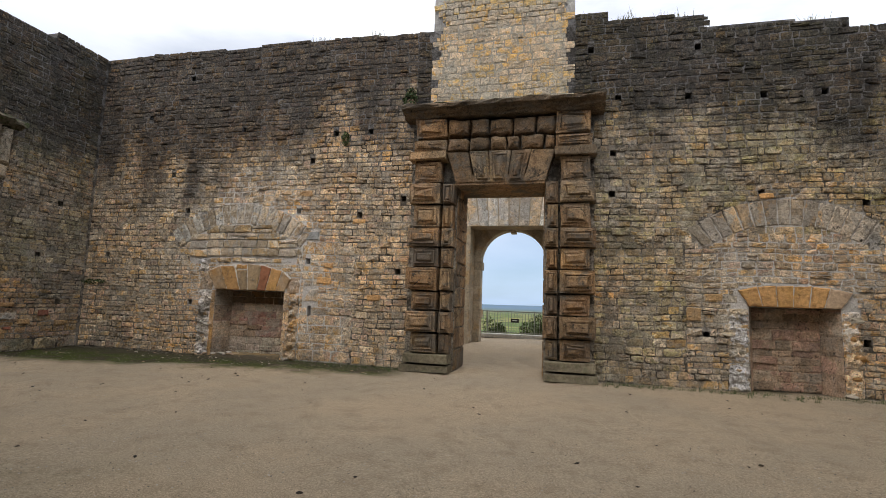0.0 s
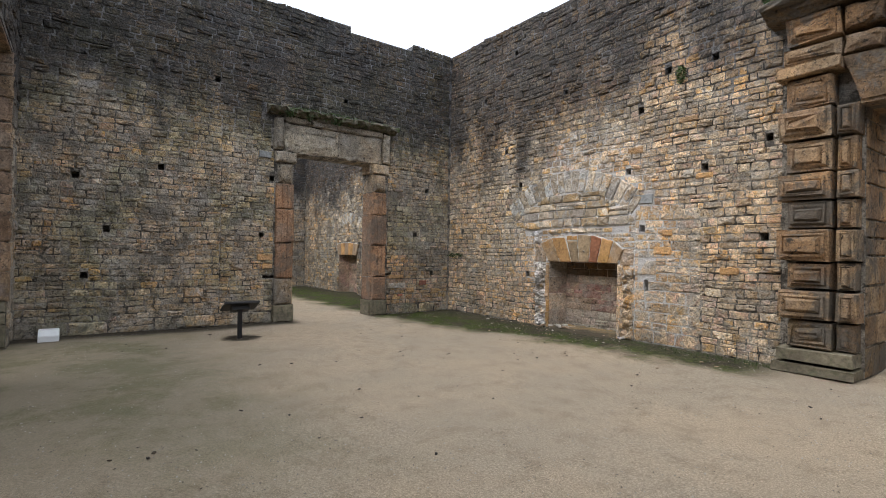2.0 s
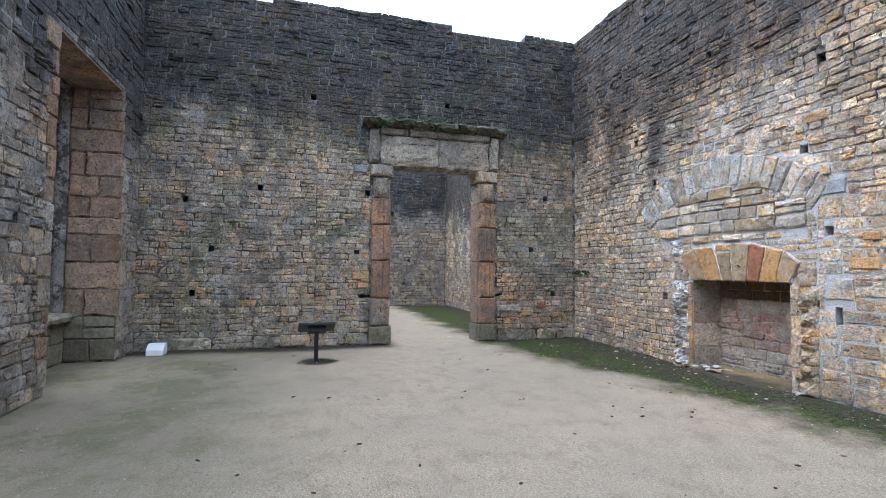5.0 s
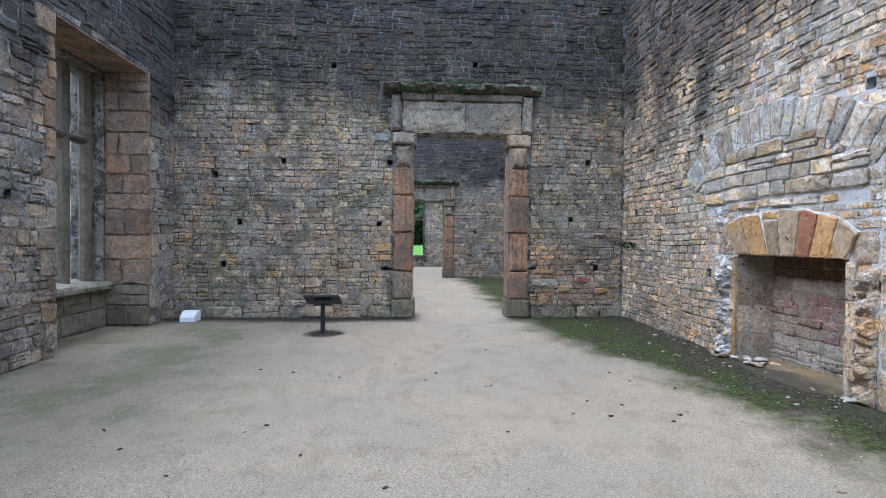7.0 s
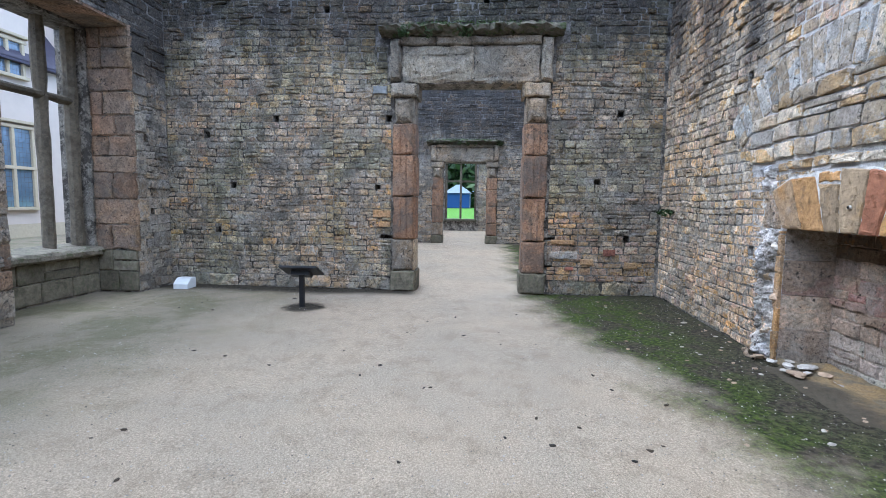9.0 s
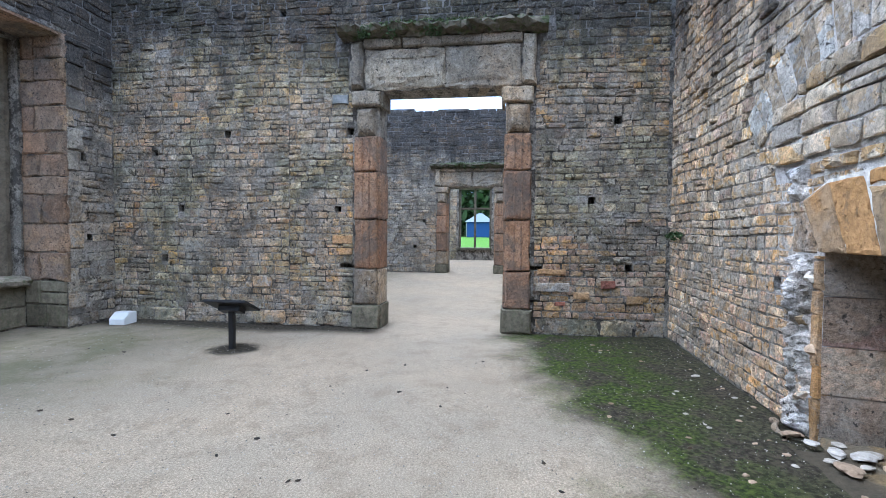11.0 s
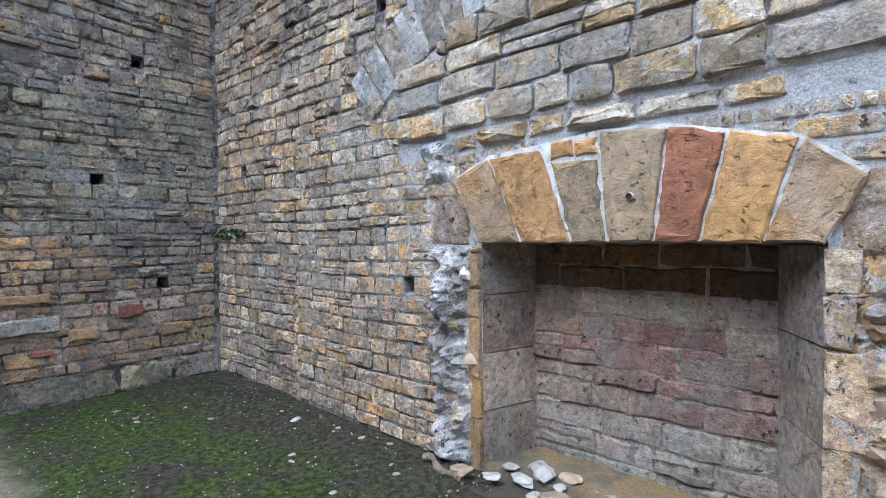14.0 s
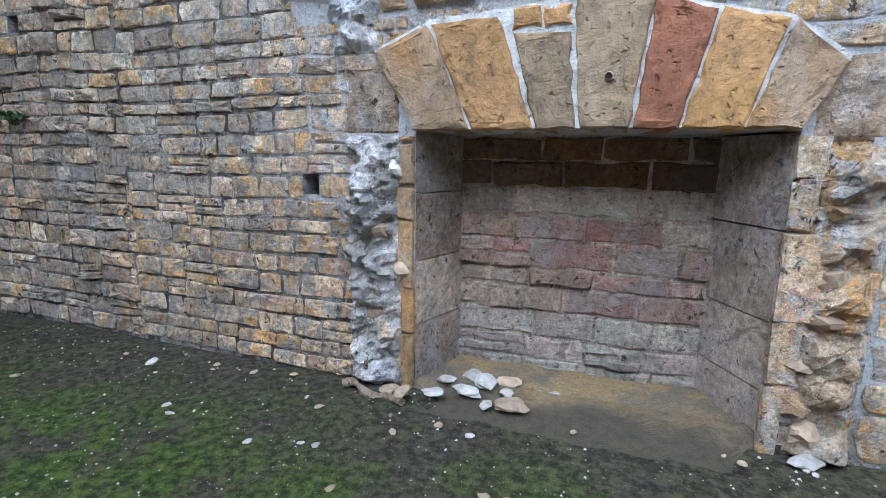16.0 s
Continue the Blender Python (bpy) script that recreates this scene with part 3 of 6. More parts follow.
def set_stones(name, plane, cells, material, parent, rng, gap=0.015, proud=(0.003, 0.026), label=""):
    """All the cells' stones as one mesh."""
    flip = np.cross(plane.u, (0, 0, 1.0)) @ plane.n < 0
    vs, fs, k = [], [], 0
    for u, v, w, h in cells:
        uv, faces = STONES[rng.integers(0, len(STONES))]
        g = gap * rng.uniform(0.5, 1.9)
        g = min(g, w * 0.2, h * 0.2)
        d = rng.uniform(*proud) if rng.random() < 0.84 else proud[1] * rng.uniform(1.0, 1.9)
        tilt = rng.normal(0, 0.012)
        x = u + g / 2 + uv[:, 0] * (w - g)
        y = v + g / 2 + uv[:, 1] * (h - g) + (uv[:, 0] - 0.5) * tilt + sag(u, v) + (uv[:, 0] * (sag(u + w, v) - sag(u, v)))
        vs.append(plane.o + x[:, None] * plane.u + (uv[:, 2] * d)[:, None] * plane.n + y[:, None] * np.array((0, 0, 1.0)))
        fs += [tuple(i + k for i in (f[::-1] if flip else f)) for f in faces]
        k += len(uv)
    if not vs:
        return None
    ob = solid(name, np.concatenate(vs), fs, material, parent, label)
    return tagged(ob, kind="stuff")


PIECES = {}


def set_pieces(plane, cells, material, parent, rng, gap=0.018, proud=(0.003, 0.022)):
    """The cells' stones as objects of their own that share a few meshes."""
    flip = np.cross(plane.u, (0, 0, 1.0)) @ plane.n < 0
    turn = Matrix([list(plane.u), [0, 0, 1], list(plane.n)]).transposed().to_4x4()
    for u, v, w, h in cells:
        k = int(rng.integers(0, 24))
        if (k, flip, material.name) not in PIECES:
            uv, faces = STONES[k]
            me = bpy.data.meshes.new("stone")
            me.from_pydata([tuple(q) for q in uv], [], [f[::-1] for f in faces] if flip else faces)
            me.materials.append(material)
            PIECES[k, flip, material.name] = me
        g = min(gap * rng.uniform(0.6, 1.5), w * 0.2, h * 0.2)
        ob = new("stone", PIECES[k, flip, material.name])
        ob.parent = parent
        ob.matrix_basis = Matrix.Translation(plane.at(u + g / 2, v + g / 2 + sag(u + w / 2, v))) @ turn @ Matrix.Rotation(rng.normal(0, 0.02), 4, "Z") @ Matrix.Diagonal((w - g, h - g, rng.uniform(*proud) if rng.random() < 0.85 else proud[1] * rng.uniform(1.0, 1.7), 1))


def ring_cells(cu, cv, r0, r1, a0, a1, n):
    """The voussoirs of an arch: n quads (u, v) between two radii and two angles in degrees."""
    out = []
    for i in range(n):
        a, b = (radians(a0 + (a1 - a0) * (i + e) / n) for e in (0.03, 0.97))
        out.append([(cu + r * math.cos(t), cv + r * math.sin(t)) for r, t in ((r0, a), (r1, a), (r1, b), (r0, b))])
    return out


def block_rings(d, soft=0.012):
    return [(0.0, -0.03), (0.002, d - soft), (soft, d)]


# ---- the ground: one sheet out to the horizon ----
def land(x, y):
    """The castle stands on a flat hilltop; to the north the land falls to a plain with low hills far off."""
    far = max(0.0, y - 13.5)
    h = -32 * (1 - math.exp(-far / 45.0)) if far else 0.0
    d = math.hypot(x, y)
    h += max(0.0, (y - 900)) / 3000 * 34
    if d > 60:
        h += min(1.0, (d - 60) / 400) * 4.0 * noise.noise((x * 0.0016, y * 0.0016, 0.3))
    if x < -23 and y < 13:
        h += 1.05 * min(1.0, (-23 - x) / 19)
    if -23 < x < 22 and -12 < y < 13:
        h += 0.022 * noise.noise((x * 0.55, y * 0.55, 0)) + 0.006 * noise.noise((x * 3.1, y * 3.1, 5))
        if -0.9 < y < 0.1 and 0 < x < 18:
            h += 0.03 * (y + 0.9) * (1 if abs(x - 10) > 1.2 else 0)
    return h


def build_ground():
    def breaks(lo, hi, fine):
        mid = list(np.arange(lo, hi + 1e-6, fine))
        step, out, a, b = fine, [], lo, hi
        left, right = [], []
        while a > -4200:
            step *= 1.35
            a -= step
            b += step
            left.append(a)
            right.append(b)
        return left[::-1] + mid + right
    xs, ys = breaks(-12.0, 18.0, 0.3), breaks(-11.0, 14.0, 0.3)
    verts = [(x, y, land(x, y)) for y in ys for x in xs]
    w = len(xs)
    faces = [(j * w + i, j * w + i + 1, (j + 1) * w + i + 1, (j + 1) * w + i) for j in range(len(ys) - 1) for i in range(w - 1)]
    return tagged(solid("ground", verts, faces, M_GROUND, smooth=True), "buff gravel floor with mossy edges, fields beyond", "ground", kind="structure")


build_ground()

# ---- the walls of the roofless hall and of the rooms beyond ----
NORTH = Plane((0, 0, 0), (1, 0, 0), (0, -1, 0))
WEST = Plane((0, 0, 0), (0, -1, 0), (1, 0, 0))
SOUTH = Plane((0, -9.25, 0), (1, 0, 0), (0, 1, 0))
SOUTH_EAST = Plane((4.85, -10.6, 0), (1, 0, 0), (0, 1, 0))
EAST = Plane((18, -10.6, 0), (0, 1, 0), (-1, 0, 0))
ROOM_NORTH = Plane((-11, 0, 0), (1, 0, 0), (0, -1, 0))
ROOM_WEST = Plane((-11, 0, 0), (0, -1, 0), (1, 0, 0))
ROOM_SOUTH = Plane((-20, -9.25, 0), (1, 0, 0), (0, 1, 0))
FAR_NORTH = Plane((-20, 0, 0), (1, 0, 0), (0, -1, 0))
FAR_WEST = Plane((-20, 0, 0), (0, -1, 0), (1, 0, 0))
GALLERY = Plane((-2, 7.2, 0), (1, 0, 0), (0, -1, 0))

N_HOLES = [(3.05, 1.15), (5.92, 2.11), (5.73, 1.19), (5.63, 3.2), (1.5, 5.53), (5.88, 4.31), (2.78, 3.24), (2.59, 6.44), (8.0, 3.43),
           (7.95, 1.92), (12.1, 4.23), (12.08, 3.45), (13.42, 5.26), (14.65, 5.2), (14.55, 3.43), (16.1, 3.23), (13.62, 0.92),
           (11.7, 6.31), (12.2, 5.3), (16.0, 0.9), (15.6, 5.2), (4.1, 5.1), (7.2, 4.9), (7.05, 3.1), (6.4, 4.9), (0.62, 2.2), (2.3, 4.1), (13.6, 6.2)]
W_HOLES = [(5.16, 1.93), (7.97, 1.95), (8.29, 1.09), (0.58, 1.05), (1.14, 2.07), (0.78, 3.28), (8.45, 2.9), (7.1, 3.2), (4.95, 3.2), (6.1, 5.15), (3.2, 5.25)]


def squares(places, w=0.11, h=0.12, depth=0.28):
    return [(u - w / 2, u + w / 2, v - h / 2, v + h / 2, depth) for u, v in places]


FIRE_A, FIRE_B = (3.71, 5.43, 0.0, 1.45), (14.29, 15.65, 0.0, 1.44)
N_CUTS = squares(N_HOLES) + [(5.97, 6.06, 0.95, 1.17, 0.25), (5.58, 5.76, 0.12, 0.36, 0.2), (5.56, 5.70, 0.42, 0.56, 0.15), (5.5, 5.68, 1.33, 1.44, 0.16),
                             (15.72, 15.92, 0.12, 0.4, 0.2), (13.95, 14.2, 0.02, 0.2, 0.18),
                             (*FIRE_A, 0.45), (*FIRE_B, 0.40), (9.14, 10.86, 0.0, 3.66, None)]
wall_north, n_steps = wall("wall_north", NORTH, -0.5, 18.0, 7.12, 0.95, N_CUTS, "tall ruined rubble wall, ochre and grey, black at the top", seed=3, fall=lambda u: np.interp(u, (11.6, 17.5), (0.0, 0.85)))
W_CUTS = squares(W_HOLES) + [(4.85, 5.12, 0.98, 1.05, 0.2), (4.85, 5.08, 0.46, 0.50, 0.15), (1.86, 2.08, 1.0, 1.06, 0.2), (1.9, 2.08, 0.5, 0.54, 0.15), (2.45, 4.47, 0.0, 3.82, None)]
wall_west, w_steps = wall("wall_west", WEST, 0.0, 10.5, 7.12, 0.5, W_CUTS, "grey coursed rubble wall with a blackened top", seed=5)
S_CUTS = [(0.95, 3.32, 0.0, 4.6, 0.75), (1.02, 3.25, 0.76, 4.52, None)] + squares([(0.78, 3.1), (0.62, 2.75), (0.52, 1.45), (4.2, 4.3), (4.1, 2.1)])
wall_south, s_steps = wall("wall_south", SOUTH, 0.0, 4.85, 7.12, 1.3, S_CUTS, "weathered rubble wall round a deep window recess", seed=6)
wall_south_east, se_steps = wall("wall_south_east", SOUTH_EAST, 0.0, 13.15, 7.1, 0.8, [], "plain rubble wall closing the hall", seed=7)
wall_east, e_steps = wall("wall_east", EAST, 0.0, 10.6, 7.1, 0.8, [], "plain rubble wall closing the hall", seed=8)
FIRE_C = (3.75, 5.35, 0.0, 1.48)
wall_room_north, rn_steps = wall("wall_room_north", ROOM_NORTH, 0.0, 10.5, 7.1, 0.9, [(*FIRE_C, 0.4)], "streaked rubble wall of the next room", seed=9)
wall_room_west, rw_steps = wall("wall_room_west", ROOM_WEST, 0.0, 9.25, 6.3, 0.9, [(3.05, 4.88, 0.0, 3.30, None)] + squares([(1.7, 2.0), (5.75, 2.0), (1.9, 1.0), (6.1, 1.0)]),
                                "dark rubble wall with a doorway", seed=10)
wall_room_south, rs_steps = wall("wall_room_south", ROOM_SOUTH, 0.0, 19.5, 7.0, 0.8, [], "plain rubble wall of the next rooms", seed=12)
wall_far_north, fn_steps = wall("wall_far_north", FAR_NORTH, 0.0, 8.1, 7.0, 0.8, [], "plain rubble wall of the far room", seed=13)
wall_far_west, fw_steps = wall("wall_far_west", FAR_WEST, 0.0, 9.25, 7.0, 0.7, [(3.6, 5.46, 0.66, 4.0, None)], "rubble wall round a tall window", seed=14)
# the outer wall of the gallery: a square recess on the near side, an arch on the far side
wall_gallery, g_steps = wall("wall_gallery", GALLERY, 0.0, 22.0, 7.4, 1.3, [(10.05, 12.9, 0.0, 4.02, 0.85), (10.3, 12.62, 0.0, 4.02, None)], "pale outer wall with an arched doorway", M_PASSAGE, seed=15)
for nm, lo in (("wall_gallery_west", (-2.0, 0.95, 0)), ("wall_gallery_east", (19.2, 0.95, 0))):
    tagged(box(nm, lo, (lo[0] + 0.8, 7.2, 7.0), M_MORTAR), "plain rubble wall closing the gallery", "wall", kind="structure")

# ---- rubble on the walls ----
A_ARC, B_ARC, C_ARC = (4.2, 0.58, 2.35, 2.80, 50, 130), (14.88, 0.80, 2.05, 2.50, 52, 128), (4.55, 0.70, 2.0, 2.42, 52, 128)


def arc_free(*arcs):
    def free(u, v):
        for cu, cv, r0, r1, a0, a1 in arcs:
            r, a = math.hypot(u - cu, v - cv), math.degrees(math.atan2(v - cv, u - cu))
            if r0 - 0.03 < r < r1 + 0.03 and a0 - 1 < a < a1 + 1:
                return False
        return True
    return free


def grown(cuts, by=0.0):
    return [(c[0] - by, c[1] + by, c[2] - by, c[3] + by) for c in cuts]


def under_top(steps, u, v):
    """Whether a stone at (u, v) stays below the broken top of its wall."""
    return all(v + 0.05 < t for a, b, t in steps if a <= u <= b)


def top_cells(steps, u0, u1, base, rng):
    out = []
    for a, b, t in steps:
        a, b = max(a, u0), min(b, u1)
        if b - a > 0.1:
            out += lay(a, b, base, t + rng.uniform(-0.02, 0.03), [], rng)
    return out


V_BOX_C = (3.4, 5.7, 1.44, 1.95)
rng_n = np.random.default_rng(21)
n_skip = grown(N_CUTS) + [ (8.18, 11.75, 0.0, 4.95), (8.02, 11.95, 4.90, 5.22), (5.85, 6.2, 1.26, 1.52), (5.75, 6.15, 2.55, 2.75)]
arc_n = arc_free(A_ARC, B_ARC)


def in_lime(u, v):
    """The stretch of wall between the hearth's flat arch and the relieving arch over it, repointed with white lime."""
    return 2.95 < u < 5.66 and v > 2.0 and math.hypot(u - A_ARC[0], v - A_ARC[1]) < A_ARC[2] - 0.04


def free_n(u, v):
    """Clear of the relieving arches and of the hearths' flat arches."""
    if 3.26 < u < 5.78 and 1.38 < v < np.interp(u, (3.27, 3.5, 3.56, 4.1, 4.75, 5.34, 5.6, 5.78), (1.80, 1.80, 1.88, 2.0, 2.03, 1.90, 1.78, 1.74)):
        return False
    if in_lime(u, v):
        return False
    if 14.05 < u < 15.9 and 1.38 < v < np.interp(u, (14.1, 14.4, 14.9, 15.5, 15.85), (1.74, 1.8, 1.82, 1.8, 1.72)):
        return False
    return arc_n(u, v)


cells = lay(0.03, 8.2, 0.02, 6.80, n_skip, rng_n, keep=lambda u, v: free_n(u, v) and not (1.6 < u < 7.0 and v < 2.45))
set_stones("rubble", NORTH, cells + top_cells(n_steps, 0.03, 8.45, 6.80, rng_n), M_RUBBLE_N, wall_north, rng_n)
cells = lay(11.7, 17.95, 0.02, 6.80, n_skip, rng_n, keep=lambda u, v: free_n(u, v) and under_top(n_steps, u, v) and not (13.3 < u < 16.6 and v < 2.7)) + lay(8.2, 8.5, 4.96, 6.80, n_skip, rng_n) + lay(11.4, 11.7, 4.96, 6.80, n_skip, rng_n)
set_stones("mossy_rubble", NORTH, cells + top_cells(n_steps, 11.4, 17.95, 6.80, rng_n), M_RUBBLE_E, wall_north, rng_n)
cells = lay(13.3, 16.6, 0.02, 2.7, n_skip, rng_n, keep=free_n)
set_stones("hearth_rubble", NORTH, cells, M_RUBBLE_FIRE, wall_north, rng_n)
cells = lay(8.5, 11.4, 5.23, 8.6, [], rng_n, course=(0.10, 0.17), keep=lambda u, v: 8.56 + 0.06 * (v - 5.2) + 0.07 * math.sin(v * 9) < u < 11.34 - 0.05 * (v - 5.2) + 0.07 * math.sin(v * 11))
set_stones("pale_rubble", NORTH, cells, M_RUBBLE_PALE, wall_north, rng_n, gap=0.006, proud=(0.008, 0.018), label="pale yellow rubble above the cornice")
hearth_cells = (lay(1.6, 5.78, 0.02, 2.45, n_skip, rng_n, course=(0.07, 0.15), length=(0.12, 0.36), keep=free_n) + lay(5.78, 7.0, 1.3, 2.45, n_skip, rng_n, course=(0.09, 0.17), length=(0.15, 0.4), keep=free_n)
                + lay(5.78, 7.0, 0.02, 1.3, n_skip, rng_n, course=(0.14, 0.27), length=(0.2, 0.46), keep=free_n))
lime_cells = lay(2.95, 5.66, 2.18, 2.95, n_skip, rng_n, course=(0.12, 0.19), length=(0.2, 0.52), keep=in_lime)
packing_cells = lay(3.5, 5.3, 2.045, 2.15, n_skip, rng_n, course=(0.10, 0.12), length=(0.16, 0.42), keep=in_lime)

rng_w = np.random.default_rng(22)
w_skip = grown(W_CUTS) + [(2.0, 2.5, 0.0, 3.84), (4.42, 4.9, 0.0, 3.84), (1.95, 4.97, 3.82, 4.64), (1.72, 5.2, 4.6, 4.84)]
west_near = lay(0.05, 2.05, 0.25, 2.4, w_skip, rng_w) + lay(4.88, 6.0, 0.25, 1.9, w_skip, rng_w)
cells = (lay(0.05, 9.3, 4.4, 6.80, w_skip, rng_w, course=(0.09, 0.15)) + lay(0.05, 2.05, 2.4, 4.4, w_skip, rng_w) + lay(4.88, 6.0, 1.9, 4.4, w_skip, rng_w)
         + lay(2.05, 4.88, 3.6, 4.4, w_skip, rng_w) + lay(6.0, 9.3, 0.25, 4.4, w_skip, rng_w) + lay(0.05, 9.3, 0.0, 0.25, w_skip, rng_w, course=(0.2, 0.25), length=(0.4, 0.9)))
set_stones("rubble", WEST, cells + top_cells(w_steps, 0.03, 9.3, 6.80, rng_w), M_RUBBLE_W, wall_west, rng_w)
rng_s = np.random.default_rng(23)
cells = lay(0.03, 4.85, 0.02, 6.80, grown(S_CUTS[:1], 0.0) + grown(S_CUTS[2:]), rng_s, course=(0.1, 0.2), length=(0.16, 0.45))
set_stones("rubble", SOUTH, cells + top_cells(s_steps, 0.03, 4.85, 6.80, rng_s), M_RUBBLE_DARK, wall_south, rng_s)
end = Plane((4.85, -9.25, 0), (0, -1, 0), (1, 0, 0))
set_stones("rubble", end, lay(0.0, 1.3, 0.02, 6.7, [], rng_s), M_RUBBLE_DARK, wall_south, rng_s)
rng_r = np.random.default_rng(24)
free_c = arc_free(C_ARC)
cells = lay(0.03, 10.45, 0.02, 6.9, [FIRE_C, V_BOX_C, (3.9, 5.2, 1.9, 1.98)], rng_r, keep=free_c)
set_stones("rubble", ROOM_NORTH, cells, rubble_material("streaked_rubble", [BUFF, PALE, GREY, BUFF, OCHRE, PALE], crust=4.0), wall_room_north, rng_r)
cells = lay(0.03, 9.2, 0.02, 6.22, [(2.64, 5.3, 0.0, 4.2)] + grown(squares([(1.7, 2.0), (5.75, 2.0), (1.9, 1.0), (6.1, 1.0)])), rng_r, course=(0.12, 0.18), length=(0.2, 0.5))
set_stones("rubble", ROOM_WEST, cells, rubble_material("far_rubble", [GREY, SLATE, DUN, GREY, BUFF], crust=4.4), wall_room_west, rng_r)
cells = lay(0.03, 9.2, 0.02, 6.9, [(3.5, 5.56, 0.0, 4.1)], rng_r, course=(0.14, 0.2), length=(0.25, 0.5))
set_stones("rubble", FAR_WEST, cells, M_RUBBLE_W, wall_far_west, rng_r)

# coping stones and weeds along the wall tops
rng_t = np.random.default_rng(31)


def weeds(name, spots, size, material, label, parent=None, blades=26):
    chunks = []
    for x, y, z in spots:
        for _ in range(blades):
            a, lean, h = rng_t.uniform(0, 6.28), rng_t.uniform(0, 0.7), size * rng_t.uniform(0.4, 1.1)
            p = np.array((x, y, z)) + rng_t.normal(0, size * 0.3, 3) * (1, 1, 0)
            side = np.array((math.cos(a), math.sin(a), 0)) * size * 0.035
            tip = p + (math.cos(a + 1.5) * lean * h, math.sin(a + 1.5) * lean * h, h)
            chunks.append(([p - side, p + side, tip], [(0, 1, 2)]))
    return tagged(joined(name, chunks, material, parent), label, "weeds", kind="stuff")


weeds("wall_top_weeds", [(u, rng_t.uniform(0.1, 0.6), next(t for a, b, t in n_steps if a <= u <= b) - 0.02) for u in [rng_t.uniform(5, 17.5) for _ in range(26)] + [12.3, 13.5, 14.1, 5.0]],
      0.26, M_DRYGRASS, "dry grass growing on the ruined wall top")


def foliage(name, centre, radius, count, leaf, material, label, rng, category="ivy", flat=1.0, kind="stuff", parent=None):
    chunks = []
    for _ in range(count):
        d = rng.normal(0, 1, 3)
        d *= rng.uniform(0.3, 1.0) ** 0.5 / np.linalg.norm(d)
        p = np.array(centre) + d * np.array(radius)
        a, b = rng.normal(0, 1, 3), rng.normal(0, 1, 3)
        a *= leaf * rng.uniform(0.6, 1.3) / np.linalg.norm(a)
        b -= a * (a @ b) / (a @ a)
        b *= leaf * 0.55 / np.linalg.norm(b)
        chunks.append(([p - a, p + b, p + a, p - b], [(0, 1, 2, 3)]))
    return tagged(joined(name, chunks, material, parent), label, category, kind=kind)


rng_f = np.random.default_rng(41)
foliage("ivy_tuft", (8.08, -0.08, 5.5), (0.16, 0.09, 0.28), 260, 0.035, M_DARKLEAF, "tuft of ivy hanging beside the cornice", rng_f)
foliage("ivy_tuft", (6.65, -0.05, 4.75), (0.09, 0.06, 0.16), 120, 0.03, M_BUSHLEAF, "small weed growing out of the wall", rng_f)
foliage("ivy_tuft", (0.35, -0.05, 1.55), (0.4, 0.05, 0.06), 160, 0.025, M_DARKLEAF, "small weed growing in the wall's corner", rng_f)

# ---- the grand portal in the north wall ----
portal = thing("portal", "eroded brown sandstone portal with diamond-faceted blocks", "doorway")
rng_p = np.random.default_rng(51)


def facet(name, pts, base, lift, parent, material=None, wear=0.006, plain=False):
    w = min(np.ptp([p[0] for p in pts]), np.ptp([p[1] for p in pts]))
    k = min(1.0, w / 0.36)
    rings = [(0.0, -0.02), (0.004, base), (0.018 * k, base + 0.012)]
    if not plain:
        rings += [(0.05 * k, base + 0.012), (0.062 * k, base + 0.055 * lift), (0.088 * k, base + 0.06 * lift), (0.10 * k, base + 0.03 * lift), (0.135 * k, base + 0.10 * lift), (0.15 * k, base + 0.105 * lift)]
    v, f = prism(NORTH, pts, rings, wear, rng_p)
    return solid(name, v, f, material or M_PORTAL, parent)


def rect(a, b, c, d, g=0.012):
    return [(a + g, c + g), (b - g, c + g), (b - g, d - g), (a + g, d - g)]


levels = [0.36, 0.74, 1.16, 1.55, 2.0, 2.4, 2.78, 3.24, 3.66, 4.12]
for side in (0, 1):
    def mirror(a, b):
        return (a, b) if side == 0 else (20.0 - b, 20.0 - a)
    for i in range(len(levels) - 1):
        z0, z1 = levels[i], levels[i + 1]
        shift = rng_p.uniform(-0.015, 0.015)
        wide = i % 2 == 1
        edge, face = (8.22, 0.33) if wide else (8.32, 0.275)
        facet("facet_block", rect(*mirror(edge + shift, 8.86), z0, z1), face, 1.0 if 0 < i < 8 else 0.5, portal, wear=0.014 if 0 < i < 7 else 0.026)
        if i < 8:
            facet("facet_block", rect(*mirror(8.88, 9.14 if wide else 9.11), z0, z1), face - 0.06, 0.9 if i else 0.5, portal, wear=0.010)
    facet("capital", rect(*mirror(8.2, 8.98), 4.12, 4.30), 0.38, 0.2, portal, wear=0.015, plain=True)
    facet("facet_block", rect(*mirror(8.27, 8.95), 4.30, 4.56), 0.30, 0.5, portal, wear=0.02)
    facet("facet_block", rect(*mirror(8.30, 8.95), 4.56, 5.0), 0.28, 0.6, portal, wear=0.03)
    facet("plinth", rect(*mirror(8.18, 9.14), 0.0, 0.16), 0.42, 0.0, portal, M_FOOT, plain=True, wear=0.012)
    facet("plinth", rect(*mirror(8.22, 9.12), 0.16, 0.36), 0.36, 0.0, portal, M_FOOT, plain=True, wear=0.012)
